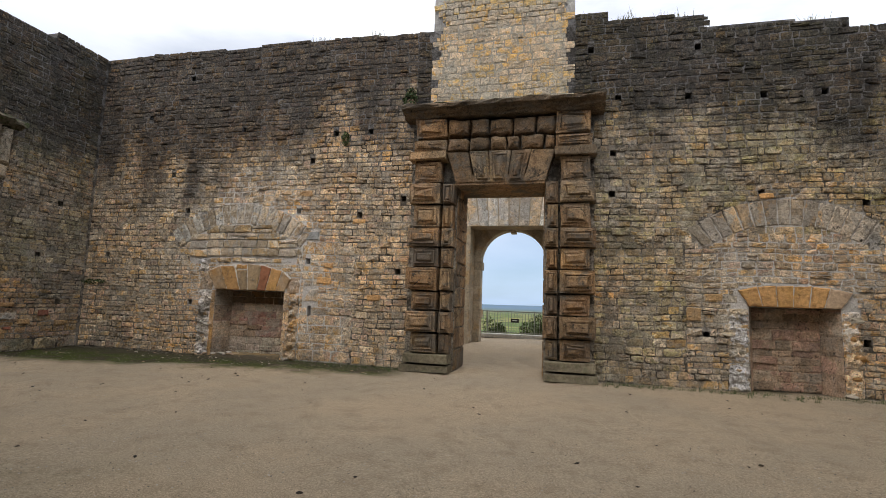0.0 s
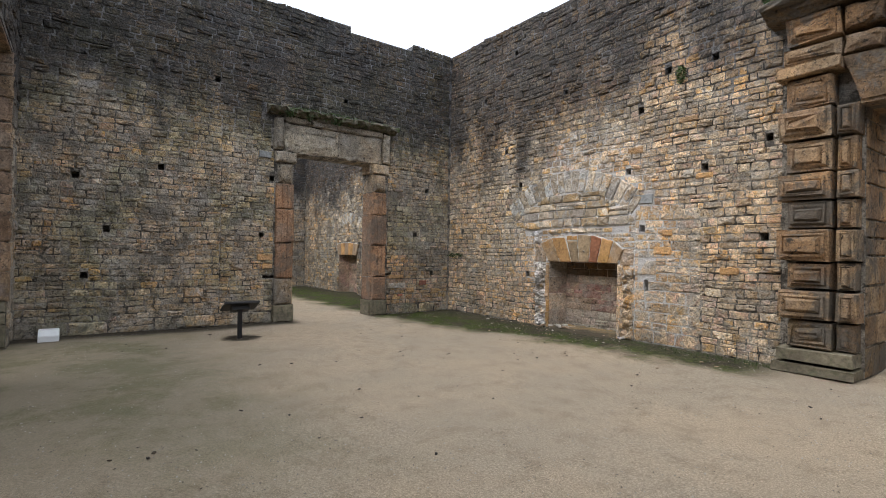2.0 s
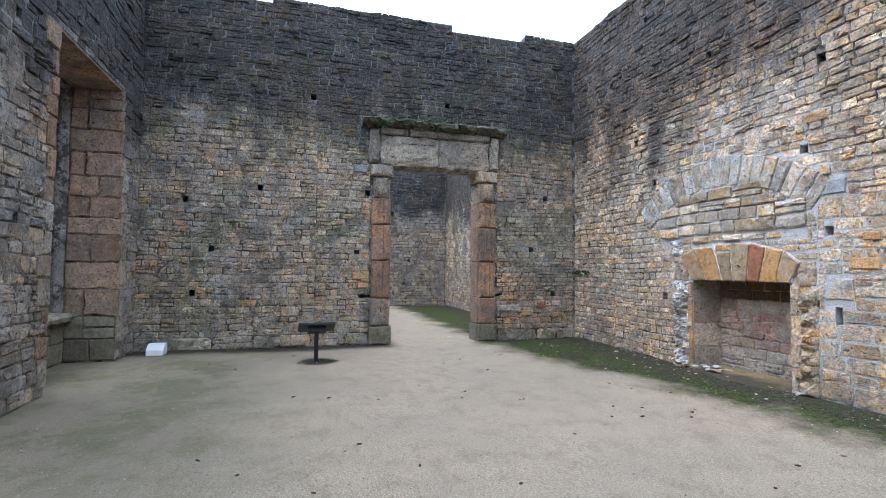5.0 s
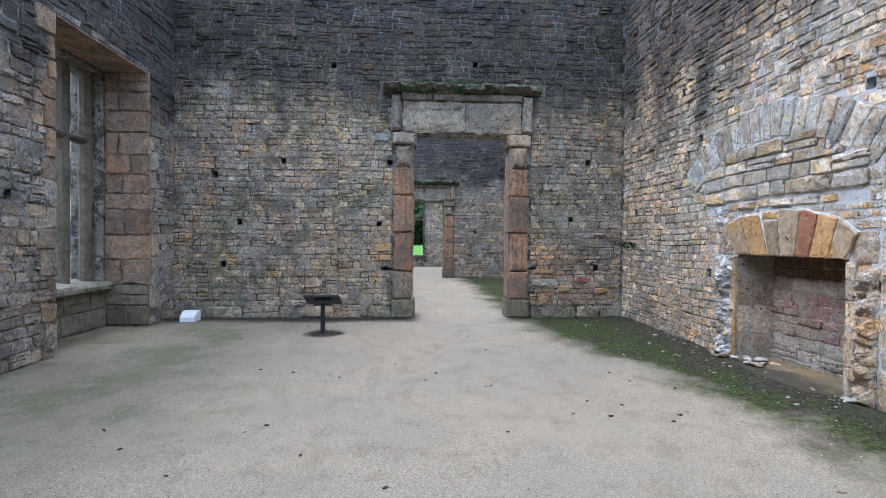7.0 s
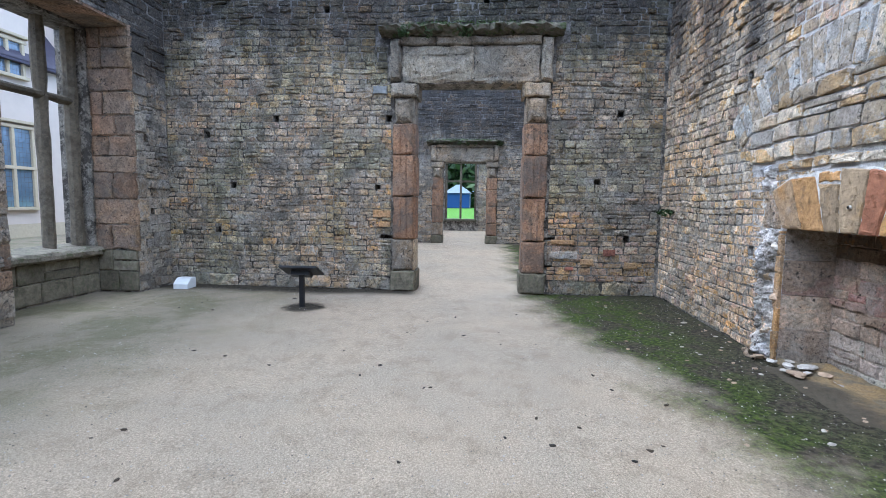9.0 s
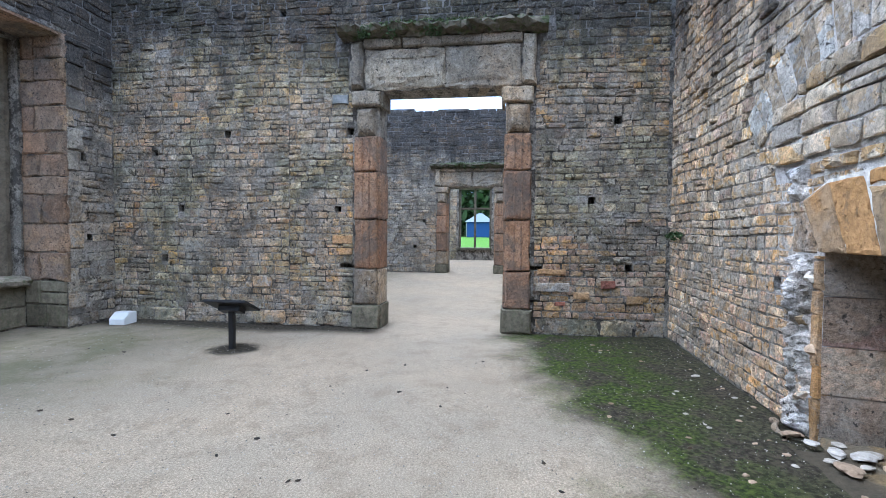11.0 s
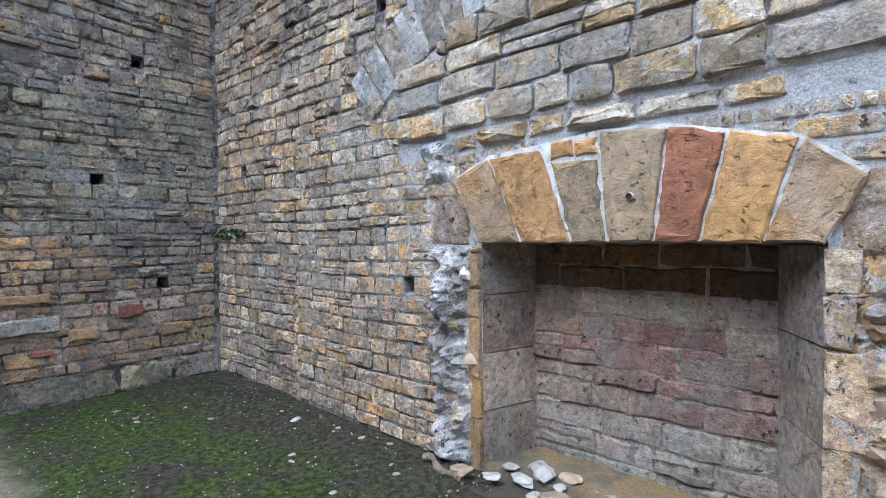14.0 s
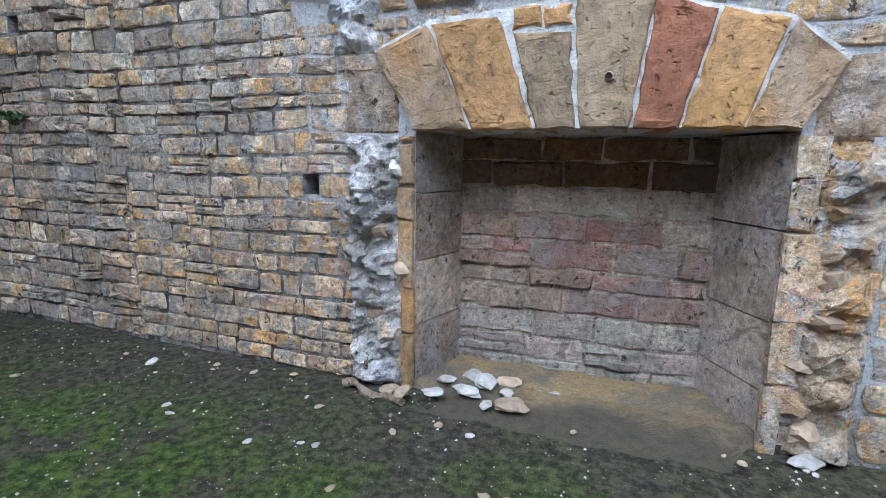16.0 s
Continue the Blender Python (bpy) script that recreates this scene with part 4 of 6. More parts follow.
# flat arch over the opening: five flared stones
high = [8.95, 9.40, 9.78, 10.22, 10.60, 11.05]
low = [9.14, 9.52, 9.84, 10.14, 10.46, 10.86]
for i in range(5):
    facet("voussoir", [(low[i] + 0.006, 3.66), (low[i + 1] - 0.006, 3.66), (high[i + 1] - 0.006, 4.28), (high[i] + 0.006, 4.28)], 0.27, 0.95, portal, wear=0.014, plain=i in (0, 4))
for row, (z0, z1) in enumerate(((4.29, 4.60), (4.61, 4.99))):
    u = 8.95
    while u < 11.0:
        w = min(rng_p.uniform(0.26, 0.46), 11.05 - u)
        w = 11.05 - u if 11.05 - u - w < 0.2 else w
        pts = worn(rect(u, u + w, z0 + rng_p.uniform(-0.01, 0.02), z1 - rng_p.uniform(0.0, 0.03), 0.012), rng_p, 0.09, 0.012)
        d = rng_p.uniform(0.22, 0.27) + (0.05 if row == 0 else 0.0)
        v, f = prism(NORTH, pts, [(0.0, -0.02), (0.006, d - 0.06), (0.03, d), (0.06, d + 0.02), (0.10, d + rng_p.uniform(0.02, 0.06))], 0.014, rng_p)
        solid("frieze_block", v, f, M_PORTAL, portal)
        u += w


def moulding(name, plane, u0, u1, profile, material, parent, label="", seg=0.25, wob=0.01, rng=None):
    """A ledge along a wall: a profile of (depth, height) points run from u0 to u1, a little worn."""
    n = max(2, int((u1 - u0) / seg))
    verts, faces, k = [], [], len(profile)
    for i in range(n + 1):
        u = u0 + (u1 - u0) * i / n
        for d, v in profile:
            j = rng.normal(0, wob, 2) if rng is not None else (0, 0)
            verts.append(plane.at(u, v + j[0] * 0.6, d + (j[1] if d > 0.02 else 0)))
    for i in range(n):
        for j in range(k):
            a, b = i * k + j, i * k + (j + 1) % k
            faces.append((a, b, b + k, a + k))
    faces += [tuple(range(k)), tuple(range(n * k, n * k + k))[::-1]]
    bm = bmesh.new()
    vs = [bm.verts.new(v) for v in verts]
    for f in faces:
        bm.faces.new([vs[i] for i in f])
    return part(name, bm, material, parent, label)


moulding("cornice", NORTH, 8.06, 11.94, [(-0.02, 5.0), (0.32, 5.0), (0.36, 5.05), (0.42, 5.07), (0.46, 5.12), (0.55, 5.13), (0.57, 5.18), (0.55, 5.21), (-0.02, 5.25)], M_DARKPORTAL, portal, rng=rng_p, wob=0.018, seg=0.15)
moulding("cornice_moss", NORTH, 8.5, 11.9, [(0.02, 5.24), (0.45, 5.205), (0.52, 5.215), (0.4, 5.24), (0.02, 5.28)], M_MOSSY, portal, "thin moss on the cornice", rng=rng_p, wob=0.02)
# the stones lining the passage through the wall
for nm, pl, flip in (("reveal_stone", Plane((9.14, 0.0, 0), (0, 1, 0), (1, 0, 0)), 0), ("reveal_stone", Plane((10.86, 0.0, 0), (0, 1, 0), (-1, 0, 0)), 1)):
    for u, v, w, h in lay(0.0, 0.95, 0.02, 3.64, [], rng_p, course=(0.38, 0.5), length=(0.4, 0.6)):
        a, f = prism(pl, rect(u, u + w, v, v + h), block_rings(0.025), 0.003, rng_p)
        solid(nm, a, f, M_PORTAL, portal)
a, f = prism(Plane((9.14, 0.0, 3.62), (1, 0, 0), (0, -1, 0)), [(0, 0), (1.72, 0), (1.72, 0.2), (0, 0.2)], [(0.0, -0.95), (0.0, 0.25)])
solid("soffit", a, f, M_PORTAL, portal, "dark underside of the flat arch")

# pale chimney breast standing above the portal
v, f = prism(NORTH, [(8.64, 5.23), (11.27, 5.23), (11.2, 7.1), (8.72, 7.1)], [(0.0, -0.01), (0.0, 0.006)])
solid("pale_mortar", v, f, M_LIMEBED, wall_north, "pale lime bed of the stack's stones")
tagged(box("chimney_breast", (8.5, 0.06, 6.75), (11.4, 0.9, 8.6), M_LIME), "pale yellow rubble stack above the portal", "wall", kind="structure")

# ---- the arched doorway of the gallery ----
arch_door = thing("arched_doorway", "pale stone arch opening on the terrace", "doorway")
flat = [9.0, 9.34, 9.68, 10.02, 10.36, 10.7, 11.04, 11.38, 11.72, 12.06, 12.4, 12.74, 13.1, 13.5, 13.9]
rng_a = np.random.default_rng(61)
for i in range(len(flat) - 1):
    a, b = flat[i], flat[i + 1]
    lean = (11.47 - (a + b) / 2) * -0.12
    pts = [(a + 0.006, 4.03), (b - 0.006, 4.03), (b + lean - 0.006, 5.05 + rng_a.uniform(-0.05, 0.1)), (a + lean + 0.006, 5.05 + rng_a.uniform(-0.05, 0.1))]
    v, f = prism(GALLERY, pts, block_rings(0.03), 0.006, rng_a)
    solid("lintel_stone", v, f, M_FLATARCH, arch_door)
# ring of the arch, a wall piece with the curve cut out of it
FAR_FACE = Plane((-2, 8.05, 0), (1, 0, 0), (0, -1, 0))
cu, spring, ra = 11.46, 2.86, 1.15
curve = [(cu + ra * math.cos(t), spring + ra * 1.0 * math.sin(t)) for t in np.linspace(0, math.pi, 19)]
for i in range(18):
    (x0, z0), (x1, z1) = curve[i], curve[i + 1]
    k = 1.26
    o0, o1 = (cu + (x0 - cu) * k, spring + (z0 - spring) * k), (cu + (x1 - cu) * k, spring + (z1 - spring) * k)
    v, f = prism(FAR_FACE, [(x0, z0), (x1, z1), o1, o0], [(0, -0.45), (0, 0.02 + 0.012 * (i % 2)), (0.01, 0.03 + 0.012 * (i % 2))], 0.004, rng_a)
    solid("arch_stone", v, f, M_PASSAGE, arch_door)
for i in range(18):
    (x0, z0), (x1, z1) = curve[i], curve[i + 1]
    v, f = prism(FAR_FACE, [(x0, max(z0, spring) + 0.02), (x1, max(z1, spring) + 0.02), (x1, 4.06), (x0, 4.06)], [(0, -0.44), (0, 0.0)])
    if min(4.06 - z0, 4.06 - z1) > 0.03:
        solid("spandrel", v, f, M_PASSAGE, arch_door)
v, f = prism(FAR_FACE, rect(cu - 0.09, cu + 0.09, 3.90, 4.06, 0.0), [(0, -0.3), (0.0, 0.05), (0.015, 0.06)], 0.004, rng_a)
solid("keystone", v, f, M_PASSAGE, arch_door, "small keystone hanging below the arch")
for sx in (-1, 1):
    for j, z in enumerate(np.arange(0.0, 2.86, 0.286)):
        w = 0.30 if j % 2 else 0.42
        a, b = sorted((cu + sx * (1.15 - (0.05 if j in (3, 9) else 0)), cu + sx * (1.15 + w)))
        v, f = prism(FAR_FACE, rect(a, b, z, z + 0.286, 0.003), [(0, -0.45), (0.002, 0.03), (0.012, 0.04)], 0.003, rng_a)
        solid("jamb_stone", v, f, M_PASSAGE, arch_door)
for pl in (Plane((8.05, 7.2, 0), (0, 1, 0), (1, 0, 0)), Plane((10.9, 7.2, 0), (0, 1, 0), (-1, 0, 0))):
    for u, v, w, h in lay(0.0, 0.85, 0.02, 4.0, [], rng_a, course=(0.3, 0.45), length=(0.3, 0.6)):
        a, f = prism(pl, rect(u, u + w, v, v + h), block_rings(0.02), 0.003, rng_a)
        solid("reveal_stone", a, f, M_PASSAGE, arch_door)

# terrace edge: kerb, railing with a small sign, bushes
kerb = tagged(box("terrace_kerb", (2.0, 10.9, 0.0), (17.0, 11.5, 0.16), M_LIME, bevel=0.02), "pale stone kerb below the terrace railing", "kerb", kind="structure")
railing = thing("railing", "thin iron railing along the terrace edge", "railing", at=(0, 0, 0))
for z in (0.16, 1.05):
    box("rail", (4.0, 11.93, z), (16.0, 11.97, z + 0.04), M_RAIL, railing)
for i in range(100):
    x = 4.0 + i * 0.12
    box("baluster", (x, 11.942, 0.0), (x + 0.016, 11.958, 1.06), M_RAIL, railing)
for i in range(7):
    box("post", (4.0 + i * 2.0, 11.92, -0.02), (4.05 + i * 2.0, 11.98, 1.12), M_RAIL, railing)
sign = thing("railing_sign", "small dark sign fixed to the railing", "sign", at=(9.2, 11.9, 0.7))
box("plate", (-0.17, -0.02, -0.08), (0.17, 0.0, 0.08), M_BLACK, sign, bevel=0.005)
box("lettering", (-0.10, -0.024, -0.012), (0.10, -0.0205, 0.012), M_BOXWHITE, sign, "unreadable pale line of text")


def bush(at, size, count, rng, label, material):
    ob = thing("bush", label, "bush", group="bushes below the terrace", at=at)
    for i in range(7):
        a = rng.uniform(0, 6.28)
        tip = np.array((math.cos(a) * size[0] * 0.7, math.sin(a) * size[1] * 0.7, size[2] * rng.uniform(0.9, 1.7)))
        bm = bmesh.new()
        bmesh.ops.create_cone(bm, segments=6, radius1=0.03, radius2=0.008, depth=1.0)
        d = Vector(tip)
        bm.transform(Matrix.Translation(d / 2) @ d.to_track_quat("Z", "Y").to_matrix().to_4x4() @ Matrix.Diagonal((1, 1, d.length, 1)))
        part("stem", bm, M_BARK, ob)
    for i in range(6):
        c = (rng.uniform(-0.6, 0.6) * size[0], rng.uniform(-0.6, 0.6) * size[1], size[2] * rng.uniform(0.7, 1.5))
        crown = foliage("leaves", c, tuple(s * rng.uniform(0.35, 0.6) for s in size), count // 6, 0.055, material, "", rng, category="", kind="", parent=ob)
    return ob


rng_b = np.random.default_rng(71)
bush((10.2, 13.0, -0.6), (0.9, 0.6, 0.95), 2600, rng_b, "dense dark green bush behind the railing", M_BUSHLEAF)
bush((8.3, 13.1, -0.7), (0.7, 0.6, 0.75), 1100, rng_b, "thin pale green bush behind the railing", M_BUSHLEAF)
bush((11.8, 13.4, -0.5), (1.0, 0.6, 0.9), 2000, rng_b, "dense dark green bush behind the railing", M_BUSHLEAF)


# ---- doorcases of the west doorways ----
def doorcase(name, plane, a, b, head, label, seed):
    """A stone doorcase round the opening a..b: jamb stones with rolls, two lintel stones, a frieze of slabs, a mossy ledge."""
    rng = np.random.default_rng(seed)
    ob = thing(name, label, "doorway")
    k = head / 3.66
    zs = [0.0, 0.37 * k, 0.93 * k, 1.70 * k, 2.43 * k, 2.98 * k, 3.42 * k, head]
    for side in (0, 1):
        for i in range(7):
            out = (0.44, 0.41, 0.40, 0.41, 0.40, 0.37, 0.43)[i]
            give = (0.03, 0.0, 0.0, 0.01, 0.0, -0.02, 0.05)[i]
            p, q = (a - out, a + give) if side == 0 else (b - give, b + out)
            mat = M_FOOT if i == 0 else M_LINTEL if i >= 5 or (i == 1 and side == 1) else M_BROWN
            proud = (0.11, 0.08, 0.075, 0.085, 0.075, 0.10, 0.13)[i]
            if i == 5:
                rings = [(0, -0.02), (0.01, 0.04), (0.05, 0.11), (0.10, 0.14)]
            else:
                rings = [(0.0, -0.02), (0.004, proud - 0.03), (0.02, proud - 0.006), (0.045, proud)]
            v, f = prism(plane, worn(rect(p, q, zs[i], zs[i + 1], 0.006), rng, 0.11, 0.007), rings, 0.006, rng)
            jamb = solid("jamb_stone", v, f, mat, ob)
            if 1 < i < 5:
                for x in (p + (q - p) * 0.36, p + (q - p) * 0.64):
                    v, f = prism(plane, worn(rect(x - 0.016, x + 0.016, zs[i] + 0.03, zs[i + 1] - 0.03, 0.0), rng, 0.12, 0.003), [(0.0, 0.03), (0.0, proud - 0.002), (0.008, proud + 0.012)], 0.002, rng)
                    solid("roll", v, f, mat, jamb)
            edge = plane.at(a + give if side == 0 else b - give, 0)
            pl = Plane(edge, -plane.n, plane.u if side == 0 else -plane.u)
            v, f = prism(pl, rect(-0.02, 0.46, zs[i], zs[i + 1], 0.005), block_rings(0.02), 0.006, rng)
            solid("reveal_stone", v, f, mat, ob)
    top = head + 0.64 * k
    mid = a + (b - a) * 0.47
    for p, q in ((a - 0.24, mid), (mid, b + 0.24)):
        v, f = prism(plane, worn(rect(p, q, head, top, 0.008), rng, 0.14, 0.012), [(0.0, -0.5), (0.0, 0.02), (0.03, 0.05), (0.09, 0.062), (0.17, 0.07)], 0.022, rng)
        solid("lintel", v, f, M_LINTEL, ob)
    for p, q in ((a - 0.46, a - 0.24), (b + 0.24, b + 0.46)):
        v, f = prism(plane, worn(rect(p, q, head + 0.02, top + 0.1, 0.004), rng, 0.12, 0.012), [(0.0, -0.02), (0.01, 0.10), (0.05, 0.15)], 0.016, rng)
        solid("bracket", v, f, M_LINTEL, ob)
    edges = [a - 0.24 + (b - a + 0.48) * i / 4 for i in range(5)]
    for p, q in zip(edges, edges[1:]):
        v, f = prism(plane, worn(rect(p, q, top, top + 0.14 * k, 0.005), rng, 0.12, 0.006), [(0.0, -0.02), (0.0, 0.07), (0.02, 0.10)], 0.008, rng)
        solid("frieze_slab", v, f, M_LINTEL, ob)
    top += 0.14 * k
    moulding("ledge", plane, a - 0.62, b + 0.62, [(-0.02, top), (0.12, top), (0.16, top + 0.03), (0.26, top + 0.05), (0.31, top + 0.11), (0.25, top + 0.15), (-0.02, top + 0.18)], M_MOSSY, ob, "mossy broken stone ledge", seg=0.08, wob=0.03, rng=rng)
    foliage("ledge_moss", tuple(plane.at((a + b) / 2, top + 0.13, 0.16)), tuple(np.abs(plane.u) * (b - a + 1.2) / 2 + np.abs(plane.n) * 0.16 + np.array((0, 0, 0.09))), 1500, 0.02, M_BUSHLEAF, "moss on the ledge", rng, category="", kind="", parent=ob)
    for _ in range(5):
        u = rng.uniform(a - 0.55, b + 0.55)
        foliage("ledge_fern", tuple(plane.at(u, top + 0.02, 0.26)), (0.09, 0.09, 0.11), 90, 0.022, M_DARKLEAF, "dark ferns hanging off the ledge", rng, category="", kind="", parent=ob)
    return ob


doorcase("doorcase", WEST, 2.45, 4.47, 3.82, "tall weathered doorcase with brown sandstone jambs", 81)
doorcase("doorcase", ROOM_WEST, 3.05, 4.88, 3.30, "smaller weathered doorcase in the next room", 82)


# ---- hearths ----
def fireplace(name, plane, cut, bottoms, tops, colours, back_depth, label, seed, back_material, splay=(0.16, 0.16), own=None, bands=None):
    rng = np.random.default_rng(seed)
    ob = thing(name, label, "fireplace")
    a, b, _, z = cut
    for i, c in enumerate(colours):
        pts = [(bottoms[i] + 0.005, z), (bottoms[i + 1] - 0.005, z), (tops[i + 1][0] - 0.005, tops[i + 1][1] - 0.01 + rng.uniform(-0.02, 0.0)), (tops[i][0] + 0.005, tops[i][1] - 0.01 + rng.uniform(-0.02, 0.0))]
        if own and i in own:
            pts[2:] = own[i]
        v, f = prism(plane, worn(pts, rng, 0.06, 0.003), [(0.0, -0.28), (0.002, 0.036), (0.010, 0.052), (0.035, 0.055 + rng.uniform(-0.004, 0.006))], 0.005, rng)
        solid("voussoir", v, f, M_V[c], ob, {"red": "red sandstone voussoir", "ochre": "ochre sandstone voussoir"}.get(c, ""))
    bed = [(bottoms[0], z + 0.004), (bottoms[-1], z + 0.004)] + [tuple(t) for t in tops[::-1]]
    v, f = prism(plane, bed, [(0.004, -0.1), (0.004, 0.034)])
    solid("mortar_bed", v, f, M_LIME, ob, "white mortar joints")
    for s, p, q in ((1, a, a + splay[0]), (-1, b, b - splay[1])):
        zz = 0.0
        while zz < z - 0.05:
            h = min(rng.uniform(0.24, 0.42), z - zz)
            pts = [plane.at(p, zz + 0.004, -0.0), plane.at(q, zz + 0.004, -back_depth + 0.02), plane.at(p, zz + 0.004, -back_depth + 0.02),
                   plane.at(p, zz + h - 0.004, -0.0), plane.at(q, zz + h - 0.004, -back_depth + 0.02), plane.at(p, zz + h - 0.004, -back_depth + 0.02)]
            bm = bmesh.new()
            vs = [bm.verts.new(x) for x in pts]
            for fc in ((0, 1, 2), (3, 5, 4), (0, 3, 4, 1), (1, 4, 5, 2), (2, 5, 3, 0)):
                bm.faces.new([vs[i] for i in fc])
            part("side_stone", bm, bands[0][1] if bands and s < 0 else back_material, ob)
            zz += h
    back = Plane(plane.at(0, 0, -back_depth), plane.u, plane.n)
    v, f = prism(back, rect(a + 0.01, b - 0.01, 0.0, z), [(0.0, -0.02), (0.0, 0.010)])
    solid("back", v, f, back_material, ob, "brown hearth back")
    for u, v, w, h in lay(a + splay[0] * 0.8, b - splay[1] * 0.8, 0.01, z - 0.01, [], rng, course=(0.10, 0.2), length=(0.2, 0.5)):
        vv, ff = prism(back, worn(rect(u, u + w, v, v + h, 0.003), rng, 0.08, 0.005), [(0.0, -0.01), (0.003, 0.012), (0.014, 0.014 + (rng.uniform(0.002, 0.012) if rng.random() < 0.85 else 0.035))], 0.006, rng)
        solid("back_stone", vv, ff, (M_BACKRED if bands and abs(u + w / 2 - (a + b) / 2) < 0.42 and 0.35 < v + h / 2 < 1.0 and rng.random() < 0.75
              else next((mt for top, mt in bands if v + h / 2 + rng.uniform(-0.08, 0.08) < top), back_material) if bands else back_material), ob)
    return ob


fireplace("fireplace", NORTH, FIRE_A, [3.71, 4.02, 4.34, 4.53, 4.765, 4.965, 5.215, 5.43],
          [(3.48, 1.86), (3.79, 1.99), (4.15, 2.01), (4.49, 2.04), (4.83, 2.02), (5.085, 1.955), (5.345, 1.895), (5.56, 1.73)],
          ["grey", "ochre", "olive", "olive", "red", "ochre", "grey"], 0.45, "walled hearth under a flat arch of coloured stones", 91, M_BACK,
          splay=(0.13, 0.22), own={2: [(4.485, 1.89), (4.21, 1.90)]}, bands=[(0.42, M_BACKGREY), (1.0, M_BACK), (1.15, M_BACKGREY), (2.0, M_BACKDARK)])
rng_pk = np.random.default_rng(98)
for a, b in ((4.215, 4.35), (4.36, 4.48)):
    v, f = prism(NORTH, worn([(a, 1.91), (b, 1.91), (b, 2.015), (a, 2.0)], rng_pk, 0.04, 0.006), [(0.0, -0.02), (0.003, 0.036), (0.014, 0.052)], 0.006, rng_pk)
    tagged(solid("packing_stone", v, f, M_V["ochre"]), "small ochre stone packed over the short voussoir", "stone", "packing stones over the hearth")
iron = thing("iron_socket", "small dark iron socket set in the hearth's arch", "socket")
bm = bmesh.new()
bmesh.ops.create_cone(bm, segments=12, radius1=0.022, radius2=0.016, depth=0.02)
bm.transform(Matrix.Translation((4.66, -0.062, 1.68)) @ Matrix.Rotation(radians(90), 4, "X"))
part("rim", bm, M_RUBBISH, iron)
bm = bmesh.new()
bmesh.ops.create_cone(bm, segments=10, radius1=0.011, radius2=0.011, depth=0.01)
bm.transform(Matrix.Translation((4.66, -0.070, 1.68)) @ Matrix.Rotation(radians(90), 4, "X"))
part("hole", bm, M_BLACK, iron)
fireplace("fireplace", NORTH, FIRE_B, [14.29, 14.5, 14.72, 14.95, 15.18, 15.4, 15.65],
          [(14.12, 1.74), (14.42, 1.8), (14.70, 1.82), (14.97, 1.82), (15.23, 1.82), (15.5, 1.8), (15.82, 1.72)],
          ["ochre", "ochre", "ochre", "ochre", "ochre", "pale"], 0.40, "walled hearth under a bright ochre flat arch", 92, M_BACK)
fireplace("fireplace", ROOM_NORTH, FIRE_C, [3.75, 4.05, 4.35, 4.65, 5.0, 5.35], [(3.6, 1.9), (3.98, 1.95), (4.33, 1.97), (4.68, 1.97), (5.08, 1.95), (5.5, 1.9)],
          ["pale", "ochre", "pale", "ochre", "pale"], 0.40, "dark hearth under a pale flat arch in the next room", 93, M_BACK)


def relieving_arch(plane, arc, n, mats, seed, label):
    rng = np.random.default_rng(seed)
    ob = thing("relieving_arch", label, "arch")
    for i, pts in enumerate(ring_cells(*arc, n)):
        v, f = prism(plane, worn(pts, rng, 0.08), [(0.0, -0.02), (0.004, 0.006), (0.02, 0.008 + rng.uniform(0.004, 0.02))], 0.008, rng)
        solid("voussoir", v, f, mats[rng.integers(0, len(mats))], ob)
    return ob


relieving_arch(NORTH, A_ARC, 19, [M_ARCHFLUSH], 94, "flush relieving arch of grey and buff stones")
relieving_arch(NORTH, B_ARC, 15, [M_ARCHGREY], 95, "flush relieving arch of grey stones")
relieving_arch(ROOM_NORTH, C_ARC, 13, [M_ARCHFLUSH], 96, "flush relieving arch of pale stones")


def lump(name, plane, u, v, w, h, d, material, parent, rng, label=""):
    """A broken stone bedded in a wall, an uneven ball of a few faces."""
    bm = bmesh.new()
    bmesh.ops.create_icosphere(bm, subdivisions=2, radius=1.0)
    o = rng.uniform(0, 50)
    turn = Matrix([list(plane.u), [0, 0, 1], list(plane.n)]).transposed().to_4x4()
    for q in bm.verts:
        q.co *= 1 + 0.5 * noise.noise(q.co * 1.2 + Vector((o, 0, 0))) + 0.3 * noise.noise(q.co * 3.1 + Vector((0, o, 0)))
    bm.transform(Matrix.Translation(plane.at(u, v, 0.0)) @ turn @ Matrix.Diagonal((w / 2, h / 2, d, 1)))
    return part(name, bm, material, parent, label)


M_LIMEWHITE = rubble_material("white_lime", [(0.60, 0.58, 0.57), (0.66, 0.65, 0.64)], lichen=0.6, grime=0.35, smear=0.0, spread=0.2, specks=0.6, tone=1.15, ochre=0.2)
M_OCHREEDGE = rubble_material("ochre_edge_stone", [(0.47, 0.31, 0.15), (0.42, 0.30, 0.18), (0.50, 0.36, 0.20)], lichen=0.15, grime=0.35, smear=0.15, spread=0.5, specks=0.6, tone=1.1)


# the torn edges of the hearth's jambs, where dressed stones were robbed out
torn = thing("torn_jamb", "ragged mortar and broken stones beside the hearth", "rubble")
rng_j = np.random.default_rng(97)


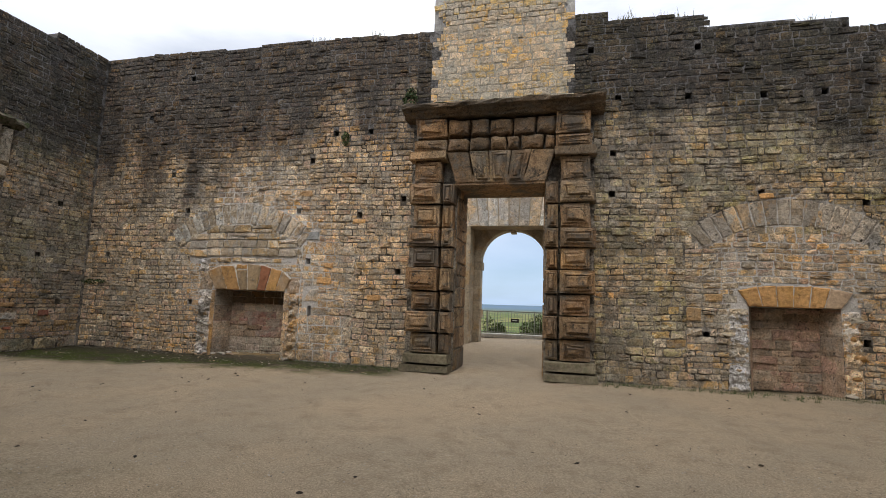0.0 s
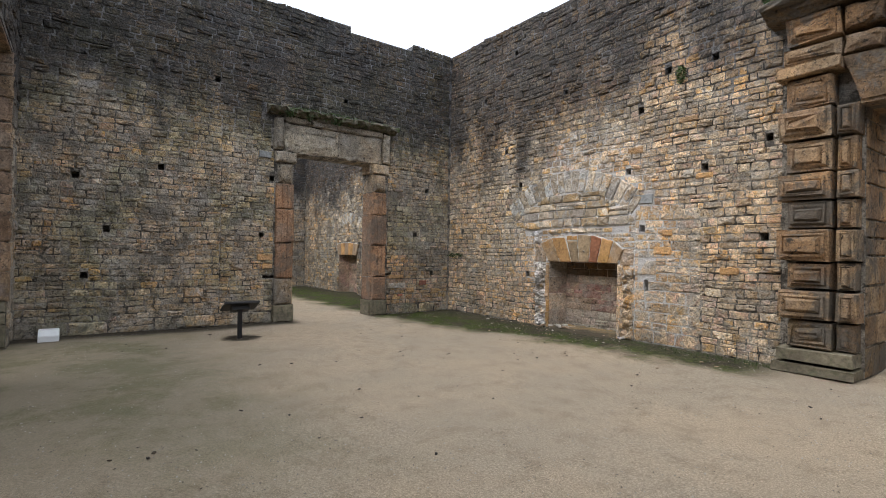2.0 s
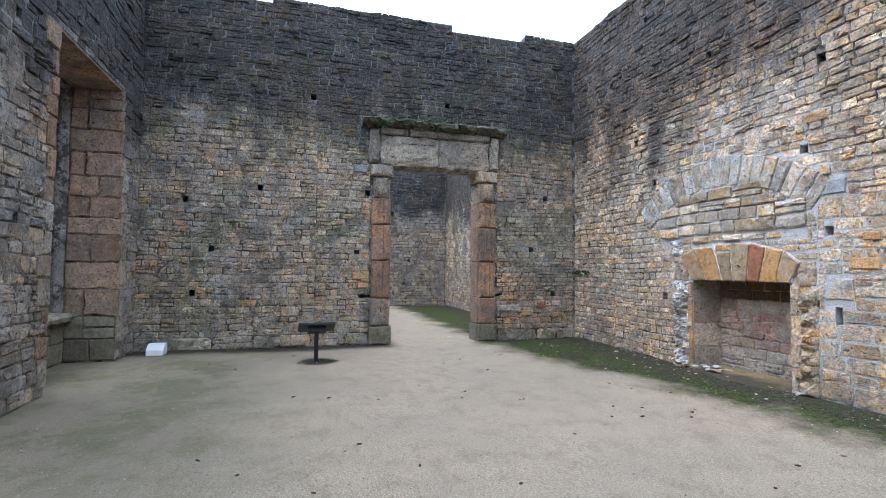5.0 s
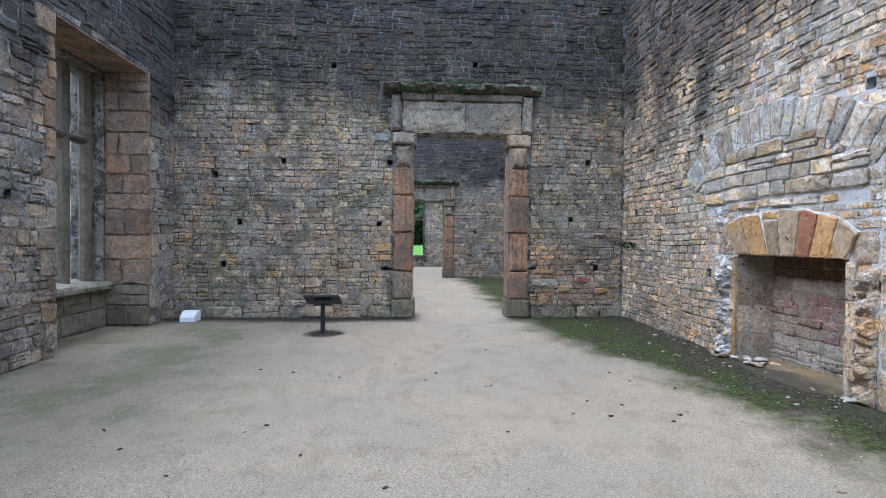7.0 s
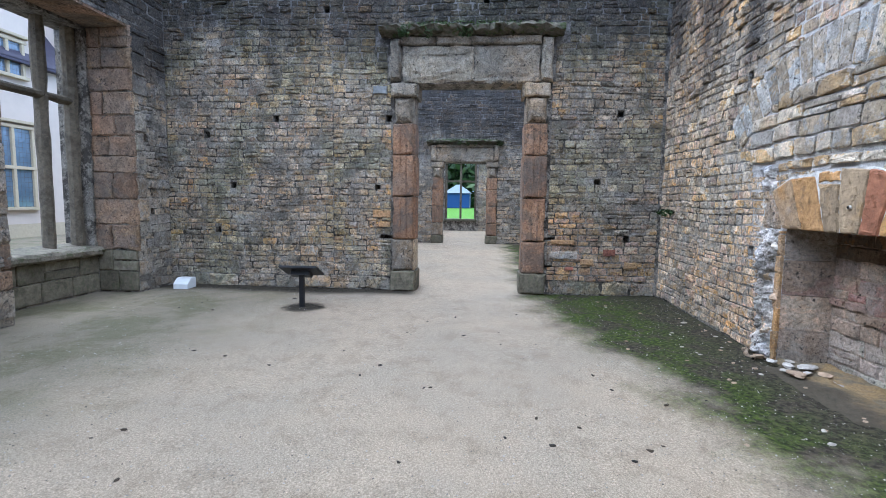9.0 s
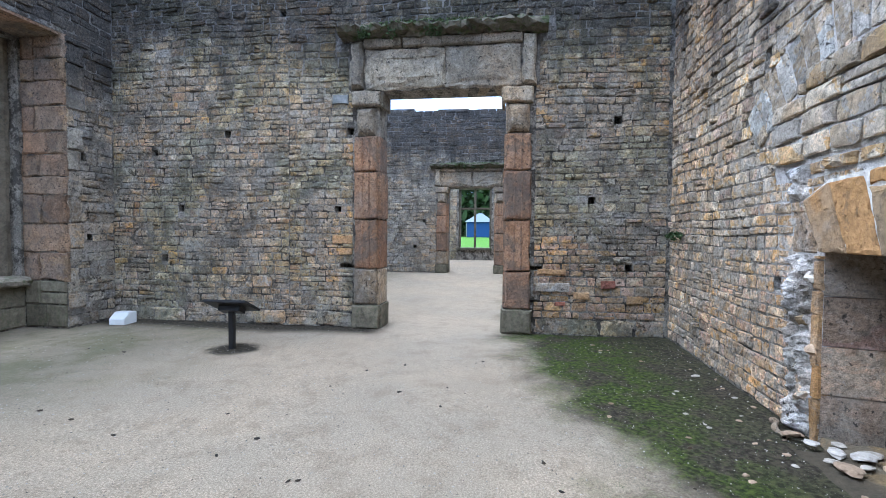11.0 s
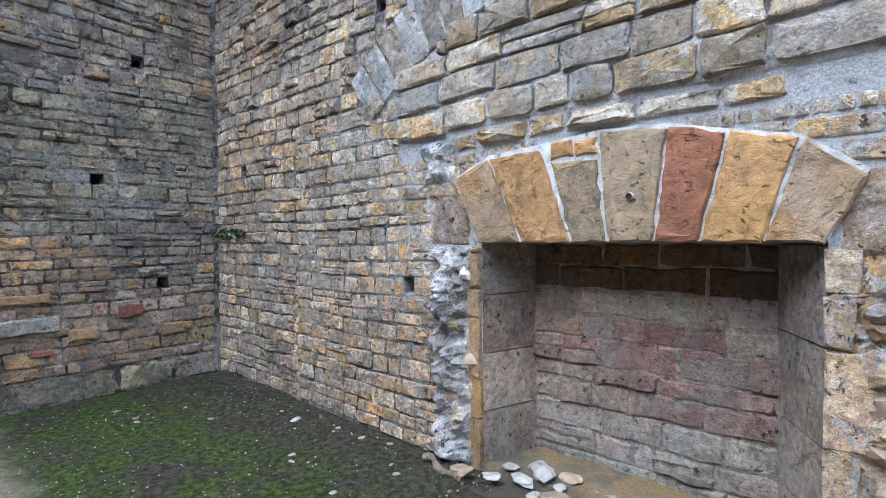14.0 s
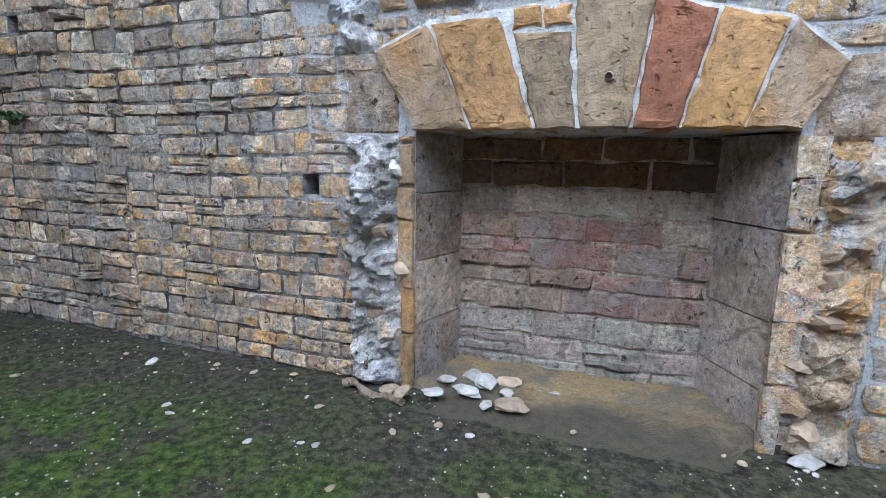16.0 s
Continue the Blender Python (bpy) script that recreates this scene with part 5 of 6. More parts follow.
def rough_patch(name, plane, a, b, c, d, deep, parent, seed, label="", material=None):
    """A torn patch of wall: a sheet of mortar and stone ends thrown into lumps and hollows."""
    n, k = int((b - a) / 0.022), int((d - c) / 0.022)
    verts, faces = [], []
    for j in range(k + 1):
        for i in range(n + 1):
            u, v = a + (b - a) * i / n, c + (d - c) * j / k
            p = Vector((u * 6.0, v * 7.5, seed))
            h = 0.5 + 0.9 * noise.noise(p) + 0.5 * noise.noise(p * 2.3) + 0.28 * noise.noise(p * 5.1)
            rim = min(1.0, min(i, n - i) / 2.5, min(j, k - j) / 2.5)
            edge = 0.02 * noise.noise((v * 14, u * 3, seed))
            verts.append(plane.at(u + edge, v, max(0.004, h * deep) * (0.2 + 0.8 * rim) - (0.01 if rim == 0 else 0)))
    w = n + 1
    flip = np.cross(plane.u, (0, 0, 1.0)) @ plane.n < 0
    for j in range(k):
        for i in range(n):
            f = (j * w + i, j * w + i + 1, (j + 1) * w + i + 1, (j + 1) * w + i)
            faces.append(f[::-1] if flip else f)
    return solid(name, verts, faces, material or M_TORN, parent, label)


for a, b, mt in ((3.635, 3.712, M_OCHREEDGE), (5.43, 5.50, M_RUBBLE_FIRE)):
    z = 0.0
    while z < 1.40:
        h = min(rng_j.uniform(0.16, 0.42), 1.43 - z)
        v, f = prism(NORTH, rect(a - rng_j.uniform(0, 0.03), b + rng_j.uniform(0, 0.12) * (b > 5), z, z + h, 0.002), [(0.0, -0.1), (0.003, 0.02), (0.012, 0.032)], 0.008, rng_j)
        solid("edge_stone", v, f, mt, torn, "narrow dressed stone at the hearth's edge")
        z += h
rough_patch("torn_mortar", NORTH, 3.30, 3.64, 0.0, 1.43, 0.12, torn, 3.0, "ragged white and grey mortar")
rough_patch("torn_mortar", NORTH, 5.53, 5.76, 0.0, 1.40, 0.11, torn, 8.0, "ragged dun and grey mortar", M_RUBBLE_FIRE)
rough_patch("torn_mortar", NORTH, 3.20, 3.50, 1.84, 2.14, 0.09, torn, 12.0, "blue-white lump of lime beside the flat arch")
rough_patch("lime_pointing", NORTH, 3.02, 5.58, 2.165, 2.58, 0.028, torn, 51.0, "white lime pointing between rough stones", M_LIMEWHITE)
rough_patch("lime_pointing", NORTH, 3.5, 4.9, 2.56, 2.88, 0.028, torn, 57.0, "white lime pointing between rough stones", M_LIMEWHITE)
for side, (a, b) in enumerate(((3.30, 3.68), (5.47, 5.72))):
    for z in np.arange(0.1, 1.3, 0.24) if side == 0 else ():
        lump("lime_lump", NORTH, rng_j.uniform(a + 0.06, b - 0.08), z + rng_j.uniform(-0.06, 0.06), rng_j.uniform(0.12, 0.2), rng_j.uniform(0.1, 0.17), rng_j.uniform(0.07, 0.11), M_TORN, torn, rng_j)
    for z in np.arange(0.08, 1.34, 0.2):
        lump("broken_stone", NORTH, rng_j.uniform(a + 0.05, b - 0.04), z + rng_j.uniform(-0.05, 0.05), rng_j.uniform(0.08, 0.18), rng_j.uniform(0.08, 0.13), rng_j.uniform(0.05, 0.085),
             ([M_RUBBISH, M_ARCH, M_V["olive"], M_V["pale"], M_GREYSTONE] if side == 0 else [M_OCHREEDGE, M_ARCH, M_V["pale"], M_OCHREEDGE, M_RUBBLE_FIRE])[rng_j.integers(0, 5)], torn, rng_j)
rough_patch("springer", NORTH, 3.27, 3.62, 1.43, 1.81, 0.022, torn, 31.0, "broken dun springing stone", M_ROUGHDUN)
rough_patch("springer", NORTH, 5.46, 5.77, 1.40, 1.75, 0.022, torn, 37.0, "broken dun springing stone", M_ROUGHDUN)
for nm, pl, (a, b, c, d), mt in (("patch_stone", NORTH, (5.85, 6.2, 1.26, 1.52), M_FLATARCH), ("patch_stone", NORTH, (5.75, 6.15, 2.55, 2.75), M_GREYSTONE)):
    v, f = prism(pl, worn([(a, c), (b, c), (b, d), (a + 0.18, d)] if mt is M_FLATARCH else rect(a, b, c, d), rng_j), block_rings(0.02), 0.003, rng_j)
    tagged(solid(nm, v, f, mt), "pale squared repair stone in the wall" if mt is M_FLATARCH else "blue-grey squared stone in the wall", "stone")
torn_b = thing("torn_jamb", "ragged broken stones beside the ochre hearth", "rubble")
rough_patch("torn_mortar", NORTH, 13.95, 14.28, 0.0, 1.40, 0.06, torn_b, 17.0, "ragged grey mortar")
rough_patch("torn_mortar", NORTH, 15.66, 15.92, 0.0, 1.40, 0.06, torn_b, 23.0, "ragged grey mortar")
for a, b in ((13.98, 14.27), (15.67, 15.9)):
    for z in np.arange(0.05, 1.36, 0.3):
        lump("broken_stone", NORTH, rng_j.uniform(a, b), z, rng_j.uniform(0.1, 0.25), rng_j.uniform(0.07, 0.14), rng_j.uniform(0.03, 0.07), [M_ARCH, M_V["olive"], M_V["ochre"]][rng_j.integers(0, 3)], torn_b, rng_j)

# odd coloured stones that stand out in the west wall
M_REDSTONE = rubble_material("red_stone", [(0.36, 0.145, 0.10), (0.32, 0.14, 0.10)], lichen=0.05, grime=0.15, smear=0.05, specks=0.5, ochre=0.1)
M_OCHRESTONE = rubble_material("ochre_stone", [(0.52, 0.34, 0.17), (0.46, 0.31, 0.17)], lichen=0.1, grime=0.2, smear=0.1, specks=0.6)
for a, b, c, d, mt, lb in ((0.76, 1.0, 0.72, 0.87, M_REDSTONE, "dark red squared stone in the wall"), (1.5, 1.68, 0.44, 0.53, M_REDSTONE, "dark red squared stone in the wall"),
                           (1.44, 1.98, 0.66, 0.82, M_FLATARCH, "pale long squared stone in the wall"), (1.15, 1.4, 0.55, 0.68, M_OCHRESTONE, "ochre squared stone in the wall"),
                           (1.5, 1.95, 0.92, 1.03, M_OCHRESTONE, "ochre squared stone in the wall"), (4.9, 5.25, 1.36, 1.52, M_OCHRESTONE, "ochre squared stone in the wall"),
                           (4.9, 5.15, 1.18, 1.31, M_OCHRESTONE, "ochre squared stone in the wall"), (4.96, 5.26, 3.62, 3.8, M_GREYSTONE, "blue-grey squared stone in the wall"),
                           (6.3, 6.66, 0.62, 0.82, M_ARCHFLUSH, "buff squared stone in the wall"), (0.35, 0.62, 0.5, 0.64, M_OCHRESTONE, "ochre squared stone in the wall")):
    v, f = prism(WEST, worn(rect(a, b, c, d), rng_j, 0.06), [(0.0, -0.02), (0.003, 0.034), (0.014, 0.045)], 0.004, rng_j)
    tagged(solid("squared_stone", v, f, mt), lb, "stone", "odd stones in the west wall")
for a, b, c, d in ((6.15, 6.5, 1.62, 1.78), (6.3, 6.52, 1.95, 2.08), (6.9, 7.2, 2.9, 3.02), (5.6, 5.95, 3.5, 3.64), (6.6, 6.95, 3.9, 4.02), (3.2, 3.5, 3.7, 3.82), (7.3, 7.6, 1.3, 1.45), (13.3, 13.55, 1.15, 1.4), (16.3, 16.6, 2.0, 2.2), (14.5, 14.75, 3.3, 3.42), (13.6, 13.9, 1.5, 1.65)):
    v, f = prism(NORTH, worn(rect(a, b, c, d), rng_j, 0.06), [(0.0, -0.02), (0.003, 0.022), (0.014, 0.034)], 0.004, rng_j)
    tagged(solid("squared_stone", v, f, M_OCHRESTONE), "ochre squared stone in the wall", "stone", "odd stones in the north wall")

# ---- the window recess in the south wall ----
window = thing("window_1", "unglazed stone window with a weathered mullion and transom", "window", kind="structure")
rng_win = np.random.default_rng(101)
reveal = Plane((0.95, -9.25, 0), (0, -1, 0), (1, 0, 0))
for u, v, w, h in lay(-0.03, 0.76, 0.76, 4.58, [], rng_win, course=(0.28, 0.46), length=(0.3, 0.8)):
    a, f = prism(reveal, worn(rect(u, u + w, v, v + h, 0.004), rng_win, 0.1, 0.009), block_rings(0.035 + rng_win.uniform(-0.012, 0.02), 0.022), 0.012, rng_win)
    solid("reveal_stone", a, f, M_REVEAL, window)
for u, v, w, h in lay(0.0, 0.75, 0.02, 0.76, [], rng_win, course=(0.34, 0.4), length=(0.3, 0.5)):
    a, f = prism(reveal, rect(u, u + w, v, v + h, 0.006), block_rings(0.03, 0.018), 0.006, rng_win)
    solid("reveal_stone", a, f, M_FOOT, window)
apron = Plane((0, -10.0, 0), (1, 0, 0), (0, 1, 0))
for u, v, w, h in lay(0.98, 3.29, 0.02, 0.66, [], rng_win, course=(0.28, 0.36), length=(0.35, 0.7)):
    a, f = prism(apron, rect(u, u + w, v, v + h, 0.006), block_rings(0.025), 0.004, rng_win)
    solid("apron_stone", a, f, M_FOOT, window)
moulding("sill", apron, 0.96, 3.31, [(-0.5, 0.66), (0.10, 0.66), (0.15, 0.70), (0.15, 0.76), (0.10, 0.80), (-0.5, 0.86)], M_SILL, window, "mossy worn stone sill", seg=0.12, wob=0.012, rng=rng_win)
frame_face = Plane((0, -10.28, 0), (1, 0, 0), (0, 1, 0))


def bar(name, u0, u1, v0, v1, label=""):
    """A worn stone bar of a window with hollowed sides."""
    up = (v1 - v0) > (u1 - u0)
    n = int(max(u1 - u0, v1 - v0) / 0.22)
    sec = [(-0.5, -0.2), (-0.5, 0.2), (-0.2, 0.5), (0.2, 0.5), (0.5, 0.2), (0.5, -0.2), (0.2, -0.5), (-0.2, -0.5)]
    bm, rows = bmesh.new(), []
    for i in range(n + 1):
        t = i / n
        row = []
        wear = 1 + rng_win.uniform(-0.14, 0.10)
        for a, d in sec:
            if up:
                p = frame_face.at((u0 + u1) / 2 + a * (u1 - u0) * wear + rng_win.normal(0, 0.004), v0 + (v1 - v0) * t, d * 0.22 * wear)
            else:
                p = frame_face.at(u0 + (u1 - u0) * t, (v0 + v1) / 2 + a * (v1 - v0) * wear + rng_win.normal(0, 0.004), d * 0.20 * wear)
            row.append(bm.verts.new(p))
        rows.append(row)
    for r0, r1 in zip(rows, rows[1:]):
        for j in range(8):
            bm.faces.new((r0[j], r0[(j + 1) % 8], r1[(j + 1) % 8], r1[j]))
    bm.faces.new(rows[0])
    bm.faces.new(rows[-1][::-1])
    return part(name, bm, M_FRAME, window, label)


bar("mullion", 1.575, 1.705, 0.78, 3.30, "worn grey stone mullion")
bar("mullion", 1.58, 1.70, 3.30, 4.52)
bar("transom", 1.02, 3.26, 3.24, 3.37, "worn stone transom")
bar("jamb", 0.97, 1.15, 0.78, 4.52, "dark hollowed stone jamb")
bar("jamb", 3.12, 3.28, 0.78, 4.52)
soffit = Plane((0.95, -9.25, 4.56), (1, 0, 0), (0, 1, 0))
for k in range(5):
    a, f = prism(soffit, [(0.474 * k + 0.004, 0.0), (0.474 * (k + 1) - 0.004, 0.0), (0.474 * (k + 1) - 0.004, 0.05), (0.474 * k + 0.004, 0.05)], [(0.0, -0.74), (0.0, -0.01)], 0.004, rng_win)
    solid("soffit_stone", a, f, M_REVEAL, window, "dark brown stone over the recess")
for side, z0 in ((0, 0.3), (1, 0.1)):
    z = z0
    while z < 4.5:
        h = rng_win.uniform(0.26, 0.42)
        w = rng_win.uniform(0.14, 0.36)
        p, q = (0.95 - w, 0.95) if side == 0 else (3.32, 3.32 + w)
        a, f = prism(SOUTH, rect(p, q, z, min(z + h, 4.58), 0.008), [(0.0, -0.12), (0.004, 0.02), (0.02, 0.04)], 0.01, rng_win)
        solid("quoin", a, f, M_REVEAL if side and rng_win.random() < 0.6 else M_RUBBLE_DARK, window)
        z += h

# ---- the house across the court ----
house = thing("house", "pale pink rendered house with a dark slate roof", "house", at=(0, 0, 0))
HY = -22.0
FACE = Plane((0, HY, 0), (1, 0, 0), (0, 1, 0))
box("wall", (-30, HY - 6, -0.3), (-12.4, HY, 10.6), M_RENDERED, house, "tall limewashed front")
box("wall", (-12.4, HY - 6, -0.3), (4, HY - 0.02, 7.2), M_RENDERED, house, "lower limewashed front")
box("gable", (-10.5, HY - 3, 7.15), (-8.1, HY - 0.01, 9.6), M_RENDERED, house, "tall limewashed gable over the lower front")
box("gable_coping", (-10.65, HY - 3, 9.6), (-7.95, HY + 0.1, 9.78), M_SURROUND, house, bevel=0.03)
box("plinth", (-30, HY, -0.3), (4, HY + 0.12, 0.55), M_SURROUND, house, bevel=0.02)
box("string_course", (-30, HY, 3.75), (-12.4, HY + 0.14, 3.95), M_SURROUND, house, bevel=0.02)
box("parapet", (-30, HY - 0.3, 10.6), (-12.3, HY + 0.18, 10.85), M_SURROUND, house, bevel=0.03)
for k in range(11):
    w = 0.5 if k % 2 else 0.32
    box("quoin", (-12.4 - w, HY - 0.1, 7.2 + k * 0.31), (-12.37, HY + 0.03, 7.2 + k * 0.31 + 0.29), M_LINTEL, house, bevel=0.015)
bm = bmesh.new()
vs = [bm.verts.new(p) for p in ((-12.4, HY + 0.3, 7.1), (4.3, HY + 0.3, 7.1), (4.3, HY - 4, 12.5), (-12.4, HY - 4, 12.5), (-12.4, HY + 0.3, 7.0), (4.3, HY + 0.3, 7.0), (4.3, HY - 6, 7.0), (-12.4, HY - 6, 7.0))]
for fc in ((0, 1, 2, 3), (4, 5, 1, 0), (5, 6, 2, 1), (6, 7, 3, 2), (7, 4, 0, 3), (4, 7, 6, 5)):
    bm.faces.new([vs[i] for i in fc])
part("roof", bm, M_SLATE, house, "steep dark slate roof")
slates = []
for r in range(22):
    for c in range(26):
        t0 = r / 22
        x = -12.3 + c * 0.42 + (r % 2) * 0.21
        y, z = HY + 0.31 - 4.3 * t0, 7.13 + 5.4 * t0
        slates.append(([(x, y, z), (x + 0.40, y, z), (x + 0.40, y - 0.2, z + 0.235), (x, y - 0.2, z + 0.235)], [(0, 1, 2, 3)]))
tagged(joined("slate_courses", slates, M_SLATE, house), kind="stuff")
box("chimney", (-8.6, HY - 2.0, 9.5), (-7.4, HY - 1.2, 13.6), M_LINTEL, house, "stone chimney stack", bevel=0.03)


def house_window(u, z0, z1, lights, light_w, bars=0):
    ob = new("window")
    ob.parent = house
    w = lights * light_w + (lights + 1) * 0.13
    a, b = u - w / 2, u + w / 2
    part_label = "leaded window with a stone surround"
    tagged(ob, part_label)
    box("pane", (a, HY - 0.02, z0), (b, HY + 0.02, z1), M_GLASS, ob, "bluish leaded glass")
    for i in range(lights + 1):
        x = a + i * (light_w + 0.13)
        box("mullion", (x, HY + 0.0, z0), (x + 0.13, HY + 0.12, z1), M_SURROUND, ob, bevel=0.01)
    for zz in [z0 - 0.13, z1] + [z0 + (z1 - z0) * (i + 1) / (bars + 1) - 0.06 for i in range(bars)]:
        box("transom", (a - 0.1, HY, zz), (b + 0.1, HY + (0.2 if zz < z0 else 0.13), zz + 0.13), M_SURROUND, ob, bevel=0.01)
    box("hood", (a - 0.2, HY, z1 + 0.2), (b + 0.2, HY + 0.2, z1 + 0.32), M_SURROUND, ob, bevel=0.02)
    cames = []
    for x in np.arange(a, b, 0.16):
        cames.append(x)
    verts, faces = [], []
    for x in cames:
        k = len(verts)
        verts += [(x, HY + 0.023, z0), (x + 0.012, HY + 0.023, z0), (x + 0.012, HY + 0.023, z1), (x, HY + 0.023, z1)]
        faces.append((k, k + 1, k + 2, k + 3))
    for z in np.arange(z0, z1, 0.2):
        k = len(verts)
        verts += [(a, HY + 0.024, z), (b, HY + 0.024, z), (b, HY + 0.024, z + 0.012), (a, HY + 0.024, z + 0.012)]
        faces.append((k, k + 1, k + 2, k + 3))
    solid("cames", verts, faces, M_LEAD, ob)


for z0, z1 in ((0.8, 2.45), (4.2, 5.7), (7.3, 8.7)):
    house_window(-13.2, z0, z1, 2, 0.5)
    house_window(-16.0, z0, z1, 2, 0.5)
    house_window(-20.5, z0, z1, 2, 0.78)
house_window(-9.3, 1.25, 4.4, 2, 0.75, bars=1)
house_window(-4.0, 1.25, 4.4, 2, 0.75, bars=1)
house_window(-9.3, 6.5, 7.8, 2, 0.55)

# ---- the window at the end of the rooms, lawn, marquee and trees ----
far_window = thing("window_2", "tall unglazed window looking on a lawn", "window", kind="structure")
for y0, y1, z0, z1 in ((-4.6, -4.48, 0.7, 4.0), (-3.72, -3.6, 0.7, 4.0), (-5.46, -5.34, 0.7, 4.0)):
    box("mullion", (-20.4, y0, z0), (-20.2, y1, z1), M_FRAME, far_window, bevel=0.03)
for z in (2.85,):
    box("transom", (-20.38, -5.46, z), (-20.22, -3.6, z + 0.12), M_FRAME, far_window, bevel=0.03)
box("sill", (-20.7, -5.5, 0.56), (-19.85, -3.56, 0.70), M_SILL, far_window, bevel=0.03)
marquee = thing("marquee", "blue canvas marquee with a pale roof on the lawn", "tent", at=(-44, -5.9, land(-44, -5.9)))
box("side", (-1.5, -1.3, 0.0), (1.5, 1.3, 1.6), M_BLUE, marquee, "blue canvas side", bevel=0.05)
bm = bmesh.new()
vs = [bm.verts.new(p) for p in ((1.7, -1.5, 1.57), (1.7, 1.5, 1.57), (-1.7, 1.5, 1.57), (-1.7, -1.5, 1.57), (0, -0.2, 2.5), (0, 0.2, 2.5))]
for fc in ((0, 1, 5, 4), (2, 3, 4, 5), (0, 4, 3), (1, 2, 5), (0, 3, 2, 1)):
    bm.faces.new([vs[i] for i in fc])
part("roof", bm, M_CANVAS, marquee, "pale canvas roof")
for y in (-1.3, 1.3):
    box("pole", (1.5, y - 0.03, 0), (1.56, y + 0.03, 1.5), M_RAIL, marquee)


def tree(at, height, spread, rng, label, leaves=2600):
    ob = thing("tree", label, "tree", group="trees round the lawn", at=at)
    bm = bmesh.new()
    bmesh.ops.create_cone(bm, segments=10, radius1=height * 0.035, radius2=height * 0.012, depth=height * 0.75)
    bm.transform(Matrix.Translation((0, 0, height * 0.375)))
    part("trunk", bm, M_BARK, ob)
    for i in range(8):
        a, h = rng.uniform(0, 6.28), height * rng.uniform(0.25, 0.65)
        d = Vector((math.cos(a) * spread * 0.7, math.sin(a) * spread * 0.7, height * 0.18))
        bm = bmesh.new()
        bmesh.ops.create_cone(bm, segments=6, radius1=height * 0.012, radius2=height * 0.004, depth=1.0)
        bm.transform(Matrix.Translation(Vector((0, 0, h)) + d / 2) @ d.to_track_quat("Z", "Y").to_matrix().to_4x4() @ Matrix.Diagonal((1, 1, d.length, 1)))
        part("limb", bm, M_BARK, ob)
    chunks = []
    for i in range(14):
        c = np.array((rng.normal(0, spread * 0.45), rng.normal(0, spread * 0.45), height * rng.uniform(0.3, 0.95)))
        for _ in range(leaves // 14):
            p = c + rng.normal(0, 1, 3) * spread * 0.24
            a, b = rng.normal(0, 0.2, 3), rng.normal(0, 0.2, 3)
            chunks.append(([p - a, p + b, p + a, p - b], [(0, 1, 2, 3)]))
    joined("crown", chunks, M_DARKLEAF, ob)
    return ob


rng_tree = np.random.default_rng(111)
for x, y, h in ((-52, -16, 15), (-55, -7, 17), (-53, 2, 15), (-50, 11, 14), (-60, -1, 20), (-47, -24, 13)):
    tree((x, y, land(x, y) - 0.2), h * 0.76, 5.0, rng_tree, "tall dark leafy tree behind the lawn")

rng_h = np.random.default_rng(113)
hedge_leaves = []
for _ in range(9000):
    p = np.array((rng_h.normal(-49, 1.2), rng_h.uniform(-30, 22), 1.0 + abs(rng_h.normal(0, 1)) * 3.2))
    a, b = rng_h.normal(0, 0.28, 3), rng_h.normal(0, 0.28, 3)
    hedge_leaves.append(([p - a, p + b, p + a, p - b], [(0, 1, 2, 3)]))
tagged(joined("hedge", hedge_leaves, M_DARKLEAF, None), "dark tall hedge behind the lawn", "hedge", kind="stuff")

# ---- things standing in the hall ----
lectern = thing("information_panel", "black sloping information panel on a single post", "sign", at=(1.7, -6.0, 0.0))
box("post", (-0.035, -0.035, -0.05), (0.035, 0.035, 0.54), M_BLACK, lectern, bevel=0.006)
bm = bmesh.new()
bmesh.ops.create_cube(bm, size=1.0)
bm.transform(pose(0, 0, 0.58, 0, -24, 0) @ Matrix.Diagonal((0.42, 0.60, 0.035, 1)))
bmesh.ops.bevel(bm, geom=bm.edges[:], offset=0.008, segments=2, affect="EDGES")
part("board", bm, M_BLACK, lectern, "dark sloping board")
bm = bmesh.new()
bmesh.ops.create_cube(bm, size=1.0)
bm.transform(pose(0, 0, 0.525, 0, -24, 0) @ Matrix.Diagonal((0.16, 0.3, 0.07, 1)))
part("bracket", bm, M_BLACK, lectern)

lamp_box = thing("floodlight_box", "white wedge-shaped box on the floor in the corner", "box", at=(0.42, -8.75, 0.0))
bm = bmesh.new()
prof = [(-0.14, 0.0), (0.14, 0.0), (0.14, 0.10), (0.02, 0.20), (-0.14, 0.20)]
rows = [[bm.verts.new((x, y, z)) for x, z in prof] for y in (-0.14, 0.14)]
bm.faces.new(rows[0])
bm.faces.new(rows[1][::-1])
for i in range(5):
    bm.faces.new((rows[0][i], rows[1][i], rows[1][(i + 1) % 5], rows[0][(i + 1) % 5]))
bmesh.ops.bevel(bm, geom=bm.edges[:], offset=0.008, segments=2, affect="EDGES")
part("casing", bm, M_BOXWHITE, lamp_box)

